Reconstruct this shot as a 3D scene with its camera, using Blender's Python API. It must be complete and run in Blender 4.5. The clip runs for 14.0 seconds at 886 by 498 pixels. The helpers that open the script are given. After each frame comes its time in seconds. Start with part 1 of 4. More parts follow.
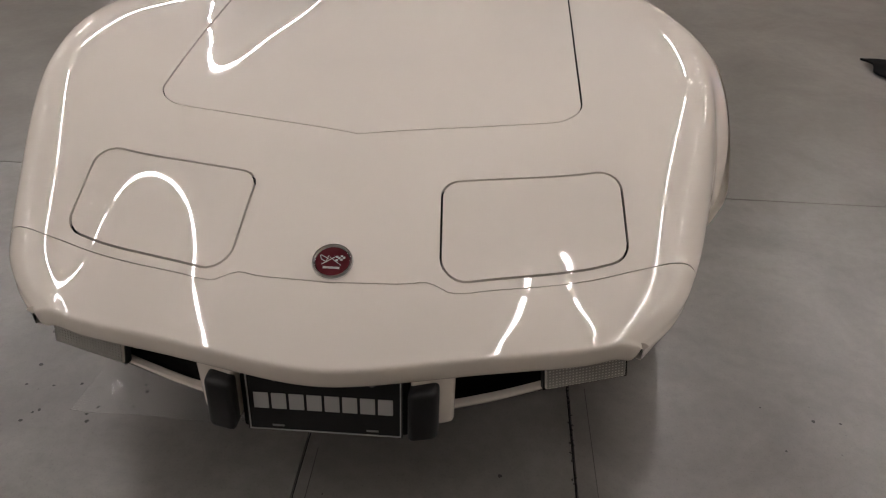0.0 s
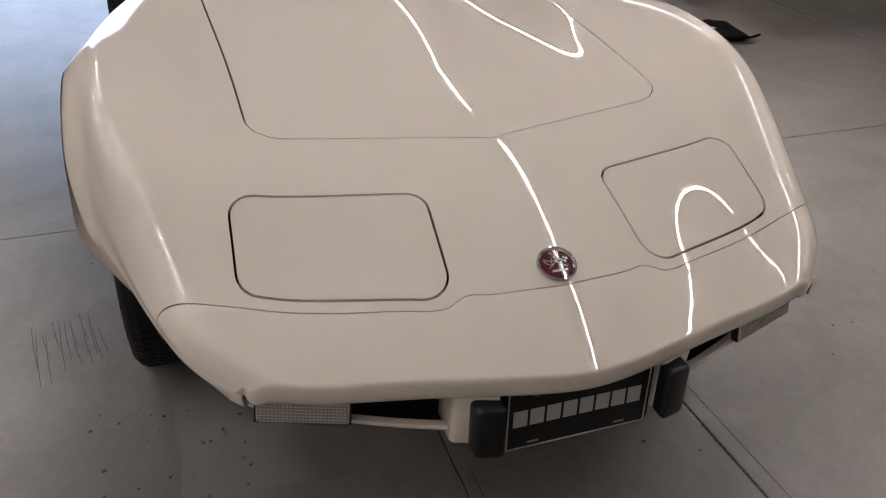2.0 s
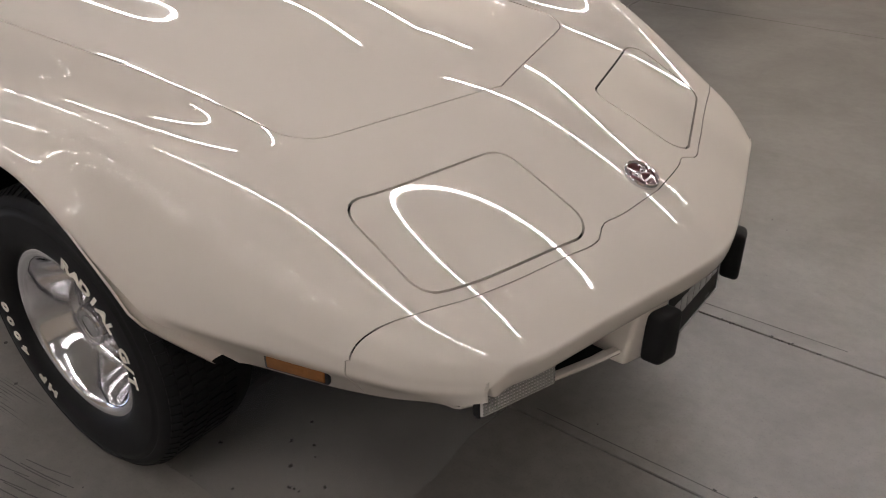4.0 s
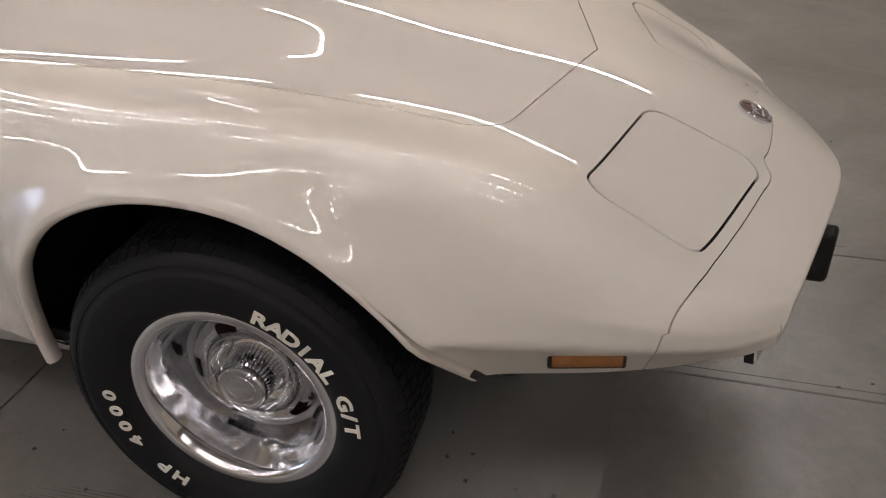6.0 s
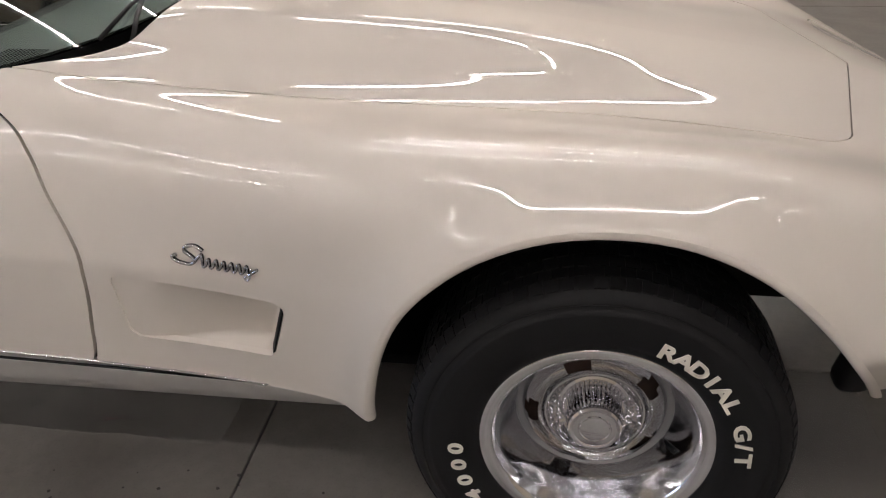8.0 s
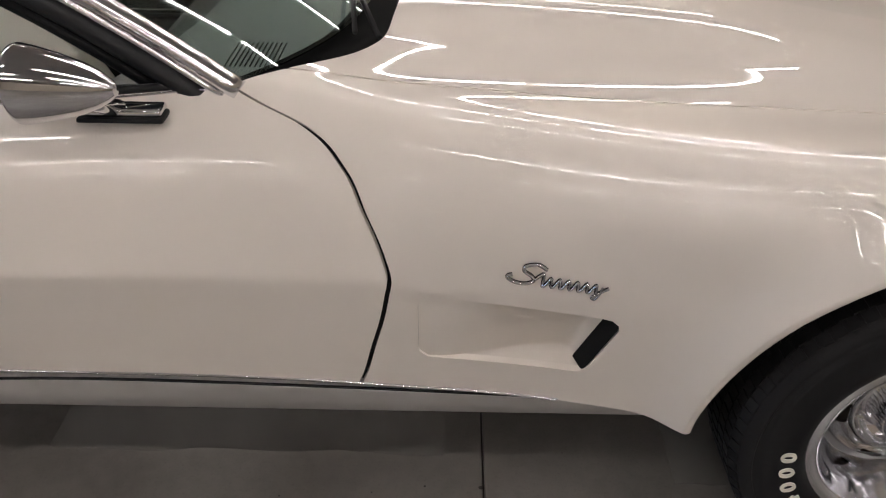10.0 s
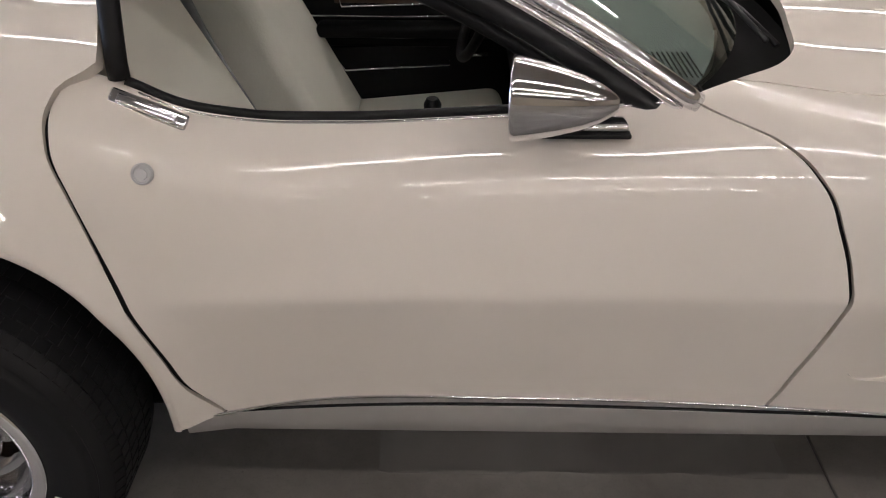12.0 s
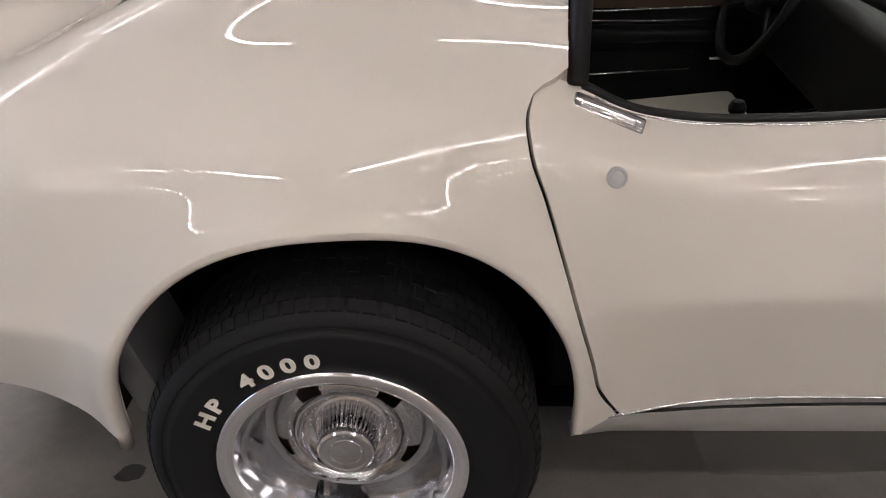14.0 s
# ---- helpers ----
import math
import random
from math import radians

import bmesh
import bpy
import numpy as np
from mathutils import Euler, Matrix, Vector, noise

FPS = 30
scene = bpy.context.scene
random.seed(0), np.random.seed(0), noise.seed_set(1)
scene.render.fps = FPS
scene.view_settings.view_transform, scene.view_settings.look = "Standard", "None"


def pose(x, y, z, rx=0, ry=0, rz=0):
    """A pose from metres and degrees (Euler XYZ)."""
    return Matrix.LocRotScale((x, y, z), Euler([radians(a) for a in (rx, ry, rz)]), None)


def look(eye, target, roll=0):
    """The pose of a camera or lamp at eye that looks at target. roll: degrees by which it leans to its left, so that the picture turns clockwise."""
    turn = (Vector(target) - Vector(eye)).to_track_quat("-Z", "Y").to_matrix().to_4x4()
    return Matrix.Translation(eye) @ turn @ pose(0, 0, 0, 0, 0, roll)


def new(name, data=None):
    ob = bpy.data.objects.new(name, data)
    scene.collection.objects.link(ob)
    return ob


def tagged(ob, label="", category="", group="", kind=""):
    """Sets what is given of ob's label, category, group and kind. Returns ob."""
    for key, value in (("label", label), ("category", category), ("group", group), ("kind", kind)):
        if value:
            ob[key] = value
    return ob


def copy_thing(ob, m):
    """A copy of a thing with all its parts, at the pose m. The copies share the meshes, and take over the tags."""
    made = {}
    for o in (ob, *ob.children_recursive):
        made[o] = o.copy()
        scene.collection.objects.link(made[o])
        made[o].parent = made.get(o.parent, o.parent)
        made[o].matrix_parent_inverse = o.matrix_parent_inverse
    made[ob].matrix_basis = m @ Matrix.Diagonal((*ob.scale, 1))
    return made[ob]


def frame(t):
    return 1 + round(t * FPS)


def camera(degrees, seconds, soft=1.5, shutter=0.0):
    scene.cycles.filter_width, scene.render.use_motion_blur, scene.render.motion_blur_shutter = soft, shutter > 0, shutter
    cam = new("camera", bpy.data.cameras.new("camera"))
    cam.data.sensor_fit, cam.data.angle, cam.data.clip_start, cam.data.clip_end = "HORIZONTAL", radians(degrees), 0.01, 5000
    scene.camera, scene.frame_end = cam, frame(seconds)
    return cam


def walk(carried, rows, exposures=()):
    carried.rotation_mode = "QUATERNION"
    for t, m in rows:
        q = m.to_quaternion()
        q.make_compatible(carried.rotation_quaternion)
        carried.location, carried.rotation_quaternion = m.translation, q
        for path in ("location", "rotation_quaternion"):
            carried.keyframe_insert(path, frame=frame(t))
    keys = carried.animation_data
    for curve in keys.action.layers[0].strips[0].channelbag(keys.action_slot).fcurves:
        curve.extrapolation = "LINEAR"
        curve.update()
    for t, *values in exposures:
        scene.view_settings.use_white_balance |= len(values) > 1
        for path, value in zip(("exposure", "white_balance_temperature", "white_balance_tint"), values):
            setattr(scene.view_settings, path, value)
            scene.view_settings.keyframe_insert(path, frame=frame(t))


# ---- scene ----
cam = camera(56.0, 14.0, soft=1.1)
PATH = [
    (0, (2.249, 0.285, 1.509), (0.537, 0.194, 0.478), 1.6),
    (0.5, (2.312, 0.02, 1.51), (0.6, 0.171, 0.486), 1.8),
    (1, (2.331, -0.208, 1.5), (0.63, 0.079, 0.488), 2.5),
    (1.5, (2.192, -0.451, 1.496), (0.521, -0.066, 0.468), 1.9),
    (2, (2.104, -0.668, 1.483), (0.484, -0.083, 0.467), 1.6),
    (2.2, (2.087, -0.794, 1.477), (0.516, -0.082, 0.464), 1.4),
    (4.3, (1.402, -1.555, 1.386), (0.446, -0.128, 0.361), 0.2),
    (4.5, (1.336, -1.594, 1.369), (0.431, -0.134, 0.346), 0.7),
    (5, (1.109, -1.618, 1.356), (0.307, -0.107, 0.32), -0.9),
    (5.5, (0.911, -1.691, 1.355), (0.252, -0.119, 0.31), -0.8),
    (6, (0.692, -1.82, 1.373), (0.232, -0.184, 0.317), -1.4),
    (6.5, (0.506, -1.849, 1.359), (0.091, -0.2, 0.306), -1.1),
    (7, (0.301, -1.819, 1.366), (-0.114, -0.164, 0.323), -2.4),
    (7.5, (0.133, -1.84, 1.359), (-0.264, -0.168, 0.335), -2.3),
    (8, (-0.081, -1.934, 1.368), (-0.352, -0.221, 0.371), -2.0),
    (8.2, (-0.142, -1.953, 1.367), (-0.385, -0.236, 0.37), -1.8),
    (10.3, (-0.957, -1.868, 1.429), (-0.954, -0.198, 0.329), 0.6),
    (10.5, (-1.025, -1.875, 1.41), (-1.024, -0.193, 0.329), 0.2),
    (11, (-1.236, -1.793, 1.396), (-1.226, -0.116, 0.307), 0.2),
    (11.5, (-1.393, -1.76, 1.394), (-1.397, -0.081, 0.309), 0.6),
    (12, (-1.591, -1.81, 1.408), (-1.61, -0.133, 0.318), 0.2),
    (12.5, (-1.781, -1.874, 1.416), (-1.772, -0.196, 0.329), 0.2),
    (13, (-1.967, -1.838, 1.4), (-1.965, -0.163, 0.308), -0.1),
    (13.5, (-2.148, -1.799, 1.412), (-2.154, -0.12, 0.325), -0.3),
    (14, (-2.302, -1.828, 1.41), (-2.327, -0.144, 0.331), -0.5),
]
walk(cam, [(t, look(eye, target, roll)) for t, eye, target, roll in PATH], exposures=[(0, 0.17), (2.2, 0.12), (5.0, 0.14), (6.5, 0.25), (8.0, 0.29), (11.0, 0.24), (14.0, 0.38)])

# ---- world and light ----
world = bpy.data.worlds.new("world")
scene.world = world
world.use_nodes = True
sky = world.node_tree.nodes.new("ShaderNodeTexSky")
sky.sky_type, sky.sun_disc = "NISHITA", False
sky.sun_elevation, sky.sun_rotation = radians(35), radians(200)
world.node_tree.links.new(sky.outputs[0], world.node_tree.nodes["Background"].inputs[0])
world.node_tree.nodes["Background"].inputs[1].default_value = 0.1
TUBE_POWER = 64.0
CEILING = 4.2


# ---- materials ----
def material(name, color, rough=0.5, metal=0.0, coat=0.0, spec=0.5, grain=0.0, grain_scale=20.0, bump=0.0, bump_scale=200.0, rough_var=0.0):
    m = bpy.data.materials.new(name)
    m.use_nodes = True
    nt = m.node_tree
    b = nt.nodes["Principled BSDF"]
    b.inputs["Base Color"].default_value = (*color, 1)
    b.inputs["Roughness"].default_value = rough
    b.inputs["Metallic"].default_value = metal
    b.inputs["Coat Weight"].default_value = coat
    b.inputs["Coat Roughness"].default_value = 0.008
    b.inputs["Specular IOR Level"].default_value = spec
    tc = nt.nodes.new("ShaderNodeTexCoord")
    if grain:
        n = nt.nodes.new("ShaderNodeTexNoise")
        n.inputs["Scale"].default_value, n.inputs["Detail"].default_value = grain_scale, 8
        nt.links.new(tc.outputs["Object"], n.inputs["Vector"])
        mix = nt.nodes.new("ShaderNodeMix")
        mix.data_type = "RGBA"
        mix.inputs[6].default_value = (*[c * (1 - grain) for c in color], 1)
        mix.inputs[7].default_value = (*[min(1, c * (1 + grain)) for c in color], 1)
        nt.links.new(n.outputs["Fac"], mix.inputs[0])
        nt.links.new(mix.outputs[2], b.inputs["Base Color"])
        if rough_var:
            r = nt.nodes.new("ShaderNodeMapRange")
            r.inputs[3].default_value, r.inputs[4].default_value = max(0, rough - rough_var), rough + rough_var
            nt.links.new(n.outputs["Fac"], r.inputs[0])
            nt.links.new(r.outputs[0], b.inputs["Roughness"])
    if bump:
        n2 = nt.nodes.new("ShaderNodeTexNoise")
        n2.inputs["Scale"].default_value, n2.inputs["Detail"].default_value = bump_scale, 4
        nt.links.new(tc.outputs["Object"], n2.inputs["Vector"])
        bp = nt.nodes.new("ShaderNodeBump")
        bp.inputs["Strength"].default_value, bp.inputs["Distance"].default_value = bump, 0.002
        nt.links.new(n2.outputs["Fac"], bp.inputs["Height"])
        nt.links.new(bp.outputs[0], b.inputs["Normal"])
    return m


PAINT = material("white_paint", (0.72, 0.665, 0.60), 0.5, coat=1.0, spec=0.0, grain=0.015, grain_scale=3.0)
DARK = material("dark_cavity", (0.008, 0.008, 0.008), 0.8, spec=0.1)
RUBBER = material("tyre_rubber", (0.0085, 0.0085, 0.009), 0.68, spec=0.22, grain=0.35, grain_scale=9, bump=0.15, bump_scale=350, rough_var=0.1)
TRIM_BLACK = material("black_trim", (0.007, 0.007, 0.0075), 0.5, spec=0.3, grain=0.3, grain_scale=25, bump=0.1)
CHROME = material("chrome", (0.74, 0.74, 0.76), 0.06, metal=1.0)
ALLOY = material("polished_alloy", (0.86, 0.86, 0.89), 0.10, metal=1.0, grain=0.05, grain_scale=6)
GREYPAINT = material("wheel_grey", (0.24, 0.24, 0.245), 0.45, metal=0.2, grain=0.1)
BRUSHED = material("brushed_rocker", (0.62, 0.60, 0.58), 0.42, metal=0.75, grain=0.06, grain_scale=30)
LETTER = material("raised_white_letter", (0.72, 0.68, 0.60), 0.6, grain=0.1, grain_scale=60)
AMBER = material("amber_lens", (0.21, 0.085, 0.025), 0.25, grain=0.25, grain_scale=60)
LENS_RIB = material("lens_rib", (0.34, 0.33, 0.31), 0.2, coat=0.5)
LENS = material("clear_ribbed_lens", (0.66, 0.64, 0.60), 0.15, coat=0.5, grain=0.15, grain_scale=40)
RED_ENAMEL = material("maroon_enamel", (0.085, 0.008, 0.014), 0.15, coat=1.0, grain=0.2, grain_scale=60)
SILVER = material("silver_paint", (0.5, 0.5, 0.5), 0.35, metal=0.3)
LEATHER = material("white_leather", (0.72, 0.69, 0.61), 0.5, grain=0.05, grain_scale=12, bump=0.3, bump_scale=140)
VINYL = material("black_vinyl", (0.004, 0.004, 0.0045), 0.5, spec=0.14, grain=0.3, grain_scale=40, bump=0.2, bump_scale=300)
WOOD = material("brown_inset", (0.045, 0.022, 0.012), 0.4, grain=0.4, grain_scale=20)
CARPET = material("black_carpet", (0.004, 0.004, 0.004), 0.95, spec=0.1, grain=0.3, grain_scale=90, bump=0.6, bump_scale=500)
REDPAINT = material("red_paint", (0.32, 0.025, 0.012), 0.3, coat=1.0, grain=0.03)
WALLPAINT = material("wall_paint", (0.52, 0.46, 0.37), 0.7, grain=0.05, grain_scale=2, bump=0.1)
CEILPAINT = material("ceiling_paint", (0.32, 0.30, 0.27), 0.8, grain=0.05, grain_scale=2)
HOUSING = material("lamp_housing", (0.75, 0.75, 0.75), 0.4)
DISC = material("rusty_disc", (0.035, 0.018, 0.012), 0.6, metal=0.4, grain=0.4, grain_scale=40)


def glass(name, color, rough=0.0):
    m = bpy.data.materials.new(name)
    m.use_nodes = True
    b = m.node_tree.nodes["Principled BSDF"]
    b.inputs["Base Color"].default_value = (*color, 1)
    b.inputs["Transmission Weight"].default_value, b.inputs["Roughness"].default_value, b.inputs["IOR"].default_value = 1, rough, 1.45
    return m


GLASS = glass("tinted_glass", (0.72, 0.84, 0.78))
FILM = glass("clear_film", (0.93, 0.93, 0.93), 0.12)


def emitter(name, color, power):
    m = bpy.data.materials.new(name)
    m.use_nodes = True
    b = m.node_tree.nodes["Principled BSDF"]
    b.inputs["Base Color"].default_value = (*color, 1)
    b.inputs["Emission Color"].default_value, b.inputs["Emission Strength"].default_value = (*color, 1), power
    return m


TUBE = emitter("tube_light", (1.0, 0.925, 0.905), TUBE_POWER)
DAYLIGHT = emitter("daylight", (0.55, 0.70, 1.0), 3.6)
BLUE_LED = emitter("blue_display", (0.02, 0.03, 1.0), 3.0)


def concrete():
    m = bpy.data.materials.new("polished_concrete")
    m.use_nodes = True
    nt = m.node_tree
    N, L = nt.nodes.new, nt.links.new
    b = nt.nodes["Principled BSDF"]
    tc = N("ShaderNodeTexCoord")

    def noise_tex(scale, detail, rough=0.6, distort=0.0):
        n = N("ShaderNodeTexNoise")
        n.inputs["Scale"].default_value, n.inputs["Detail"].default_value = scale, detail
        n.inputs["Roughness"].default_value, n.inputs["Distortion"].default_value = rough, distort
        L(tc.outputs["Object"], n.inputs["Vector"])
        return n

    def ramp(src, stops):
        r = N("ShaderNodeValToRGB")
        e = r.color_ramp.elements
        e[0].position, e[0].color = stops[0][0], (*[stops[0][1]] * 3, 1)
        e[1].position, e[1].color = stops[1][0], (*[stops[1][1]] * 3, 1)
        L(src, r.inputs[0])
        return r

    def mult(a, c, fac=1.0):
        x = N("ShaderNodeMix")
        x.data_type, x.blend_type = "RGBA", "MULTIPLY"
        x.inputs[0].default_value = fac
        L(a, x.inputs[6])
        L(c, x.inputs[7])
        return x.outputs[2]

    base = N("ShaderNodeMix")
    base.data_type = "RGBA"
    base.inputs[6].default_value, base.inputs[7].default_value = (0.112, 0.102, 0.090, 1), (0.222, 0.208, 0.190, 1)
    cloud = noise_tex(1.6, 7, 0.62, 0.6)
    L(ramp(cloud.outputs["Fac"], [(0.3, 0), (0.72, 1)]).outputs[0], base.inputs[0])
    col = mult(base.outputs[2], ramp(noise_tex(28, 6).outputs["Fac"], [(0.22, 0.84), (0.6, 1)]).outputs[0])
    col = mult(col, ramp(noise_tex(160, 3).outputs["Fac"], [(0.28, 0.8), (0.45, 1)]).outputs[0])
    vor = N("ShaderNodeTexVoronoi")
    vor.inputs["Scale"].default_value = 14
    L(tc.outputs["Object"], vor.inputs["Vector"])
    spots = ramp(vor.outputs["Distance"], [(0.02, 0.5), (0.05, 1)])
    gate = ramp(noise_tex(2.2, 2).outputs["Fac"], [(0.50, 1), (0.58, 0)])
    mx = N("ShaderNodeMix")
    mx.data_type, mx.blend_type = "RGBA", "LIGHTEN"
    mx.inputs[0].default_value = 1
    L(spots.outputs[0], mx.inputs[6])
    L(gate.outputs[0], mx.inputs[7])
    col = mult(col, mx.outputs[2])
    L(col, b.inputs["Base Color"])
    rr = N("ShaderNodeMapRange")
    rr.inputs[3].default_value, rr.inputs[4].default_value = 0.24, 0.40
    b.inputs["Specular IOR Level"].default_value = 0.75
    L(noise_tex(5, 6).outputs["Fac"], rr.inputs[0])
    L(rr.outputs[0], b.inputs["Roughness"])
    bp = N("ShaderNodeBump")
    bp.inputs["Strength"].default_value, bp.inputs["Distance"].default_value = 0.12, 0.003
    L(noise_tex(35, 6).outputs["Fac"], bp.inputs["Height"])
    L(bp.outputs[0], b.inputs["Normal"])
    return m


CONCRETE = concrete()
STAIN = material("dark_stain", (0.035, 0.032, 0.029), 0.6, grain=0.4, grain_scale=30)
SCUFF = material("tyre_scuff", (0.07, 0.065, 0.06), 0.6, grain=0.5, grain_scale=50)


# ---- mesh helpers ----
def mesh_of(name, verts, faces, mat, smooth=True):
    me = bpy.data.meshes.new(name)
    me.from_pydata([tuple(map(float, v)) for v in verts], [], [tuple(map(int, f)) for f in faces])
    me.materials.append(mat)
    if smooth:
        me.polygons.foreach_set("use_smooth", [True] * len(me.polygons))
    me.update()
    return me


def fix(me):
    bm = bmesh.new()
    bm.from_mesh(me)
    bmesh.ops.recalc_face_normals(bm, faces=bm.faces)
    bm.to_mesh(me)
    bm.free()
    return me


def part(name, data, parent, label="", m=None):
    """Links a mesh as one part under a thing."""
    ob = new(name, data)
    ob.parent = parent
    if m is not None:
        ob.matrix_basis = m
    return tagged(ob, label)


def thing(name, label, category, at=None, group="", kind=""):
    ob = new(name)
    ob.empty_display_size = 0.1
    if at is not None:
        ob.matrix_basis = at
    return tagged(ob, label, category, group, kind)


def bm_mesh(name, bm, mat, smooth=False, angle=35):
    bmesh.ops.recalc_face_normals(bm, faces=bm.faces)
    me = bpy.data.meshes.new(name)
    bm.to_mesh(me)
    bm.free()
    me.materials.append(mat)
    if smooth:
        me.polygons.foreach_set("use_smooth", [True] * len(me.polygons))
        me.set_sharp_from_angle(angle=radians(angle))
    return me


def box(name, lo, hi, mat, bevel=0.004, segs=2, warp=None):
    """A bevelled block between two corners; warp moves its vertices."""
    bm = bmesh.new()
    c = [(a + b) / 2 for a, b in zip(lo, hi)]
    d = [abs(b - a) for a, b in zip(lo, hi)]
    bmesh.ops.create_cube(bm, size=1, matrix=Matrix.LocRotScale(c, None, d))
    if bevel:
        bmesh.ops.bevel(bm, geom=bm.edges[:], offset=min(bevel, min(d) * 0.45), segments=segs, profile=0.5, affect="EDGES")
    if warp:
        for v in bm.verts:
            v.co = Vector(warp(*v.co))
    return bm_mesh(name, bm, mat, True)


def lathe(name, profile, mat, n=96, smooth=True, sharp=30):
    """Turns (radius, y) pairs round the y axis."""
    verts, faces = [], []
    k = len(profile)
    for i in range(n):
        a = 2 * math.pi * i / n
        for r, y in profile:
            verts.append((r * math.cos(a), y, r * math.sin(a)))
    for i in range(n):
        for j in range(k - 1):
            a, b = i * k + j, ((i + 1) % n) * k + j
            faces.append((a, b, b + 1, a + 1))
    bm = bmesh.new()
    me = mesh_of(name, verts, faces, mat)
    bm.from_mesh(me)
    bmesh.ops.remove_doubles(bm, verts=bm.verts, dist=1e-5)
    bpy.data.meshes.remove(me)
    return bm_mesh(name, bm, mat, smooth, sharp)


def tube(name, pts, radius, mat, n=10, closed=False, flat=1.0):
    """A round bar along points."""
    pts = [Vector(p) for p in pts]
    verts, faces = [], []
    k = len(pts)
    for i, p in enumerate(pts):
        a = pts[(i - 1) % k] if closed or i else p
        b = pts[(i + 1) % k] if closed or i < k - 1 else p
        d = (b - a).normalized()
        side = d.cross(Vector((0, 0, 1)))
        side = side.normalized() if side.length > 1e-4 else Vector((1, 0, 0))
        up = side.cross(d)
        r = radius[i] if isinstance(radius, (list, tuple)) else radius
        for j in range(n):
            w = 2 * math.pi * j / n
            verts.append(p + side * r * math.cos(w) + up * r * flat * math.sin(w))
    for i in range(k if closed else k - 1):
        for j in range(n):
            a, b = i * n + j, ((i + 1) % k) * n + j
            faces.append((a, i * n + (j + 1) % n, ((i + 1) % k) * n + (j + 1) % n, b))
    if not closed:
        faces += [tuple(range(n)), tuple(range((k - 1) * n, k * n))]
    return fix(mesh_of(name, verts, faces, mat))


def sheet(name, grid, mat, thick=0.0):
    """A smooth sheet from rows of points, thickened if asked."""
    g = [[Vector(p) for p in row] for row in grid]
    r, c = len(g), len(g[0])
    verts = [p for row in g for p in row]
    faces = [(i * c + j, i * c + j + 1, (i + 1) * c + j + 1, (i + 1) * c + j) for i in range(r - 1) for j in range(c - 1)]
    me = mesh_of(name, verts, faces, mat)
    if thick:
        bm = bmesh.new()
        bm.from_mesh(me)
        bmesh.ops.recalc_face_normals(bm, faces=bm.faces)
        bmesh.ops.solidify(bm, geom=bm.faces[:], thickness=thick)
        bpy.data.meshes.remove(me)
        return bm_mesh(name, bm, mat, True, 40)
    return fix(me)


def text_mesh(name, body, size, depth, mat, place):
    """Raised lettering; place maps (character index, mesh point) to a point."""
    verts, faces = [], []
    for k, ch in enumerate(body):
        if ch == " ":
            continue
        cu = bpy.data.curves.new("glyph", "FONT")
        cu.body, cu.size, cu.extrude, cu.align_x, cu.offset, cu.resolution_u = ch, size, depth, "CENTER", size * 0.036, 3
        ob = bpy.data.objects.new("glyph", cu)
        scene.collection.objects.link(ob)
        me = ob.evaluated_get(bpy.context.evaluated_depsgraph_get()).to_mesh()
        base = len(verts)
        verts += [place(k, v.co.copy()) for v in me.vertices]
        faces += [tuple(base + i for i in p.vertices) for p in me.polygons]
        bpy.data.objects.remove(ob)
        bpy.data.curves.remove(cu)
    return fix(mesh_of(name, verts, faces, mat, False))


# ---- body surface ----
def spline(keys):
    """A smooth function through (x, value) keys."""
    keys = sorted(keys)
    xs, ys = np.array([k[0] for k in keys], float), np.array([k[1] for k in keys], float)
    h, d = np.diff(xs), np.diff(ys) / np.diff(xs)
    m = np.r_[d[0], (d[:-1] * h[1:] + d[1:] * h[:-1]) / (h[1:] + h[:-1]), d[-1]]

    def at(x):
        x = np.clip(np.asarray(x, float), xs[0], xs[-1])
        i = np.clip(np.searchsorted(xs, x) - 1, 0, len(xs) - 2)
        t = (x - xs[i]) / h[i]
        return ((2 * t**3 - 3 * t**2 + 1) * ys[i] + (t**3 - 2 * t**2 + t) * h[i] * m[i]
                + (3 * t**2 - 2 * t**3) * ys[i + 1] + (t**3 - t**2) * h[i] * m[i + 1])
    return at


def smooth(a, b, x):
    t = np.clip((np.asarray(x, float) - a) / (b - a), 0, 1)
    return t * t * (3 - 2 * t)


NOSE = 1.088
# Heights and half widths along the car: front axle at 0, tail at -3.62.
Z_MID = spline([(1.088, .547), (1.055, .568), (1.0, .600), (.9, .647), (.75, .709), (.57, .765), (.3, .812), (0, .850), (-.3, .880), (-.6, .902), (-.95, .918), (-1.3, .92)])
Z_B = spline([(1.088, .546), (1.055, .566), (1.0, .596), (.9, .641), (.75, .704), (.57, .759), (.3, .803), (0, .838), (-.3, .866), (-.6, .886), (-.95, .906), (-1.3, .91)])
Z_C = spline([(1.088, 0.535), (1.05, 0.558), (1, 0.583), (0.93, 0.614), (0.8, 0.676), (0.65, 0.734), (0.5, 0.772), (0.35, 0.791), (0.2, 0.808), (0, 0.826), (-0.25, 0.838), (-0.45, 0.847), (-0.6, 0.855), (-0.95, 0.880), (-1.3, 0.890)])
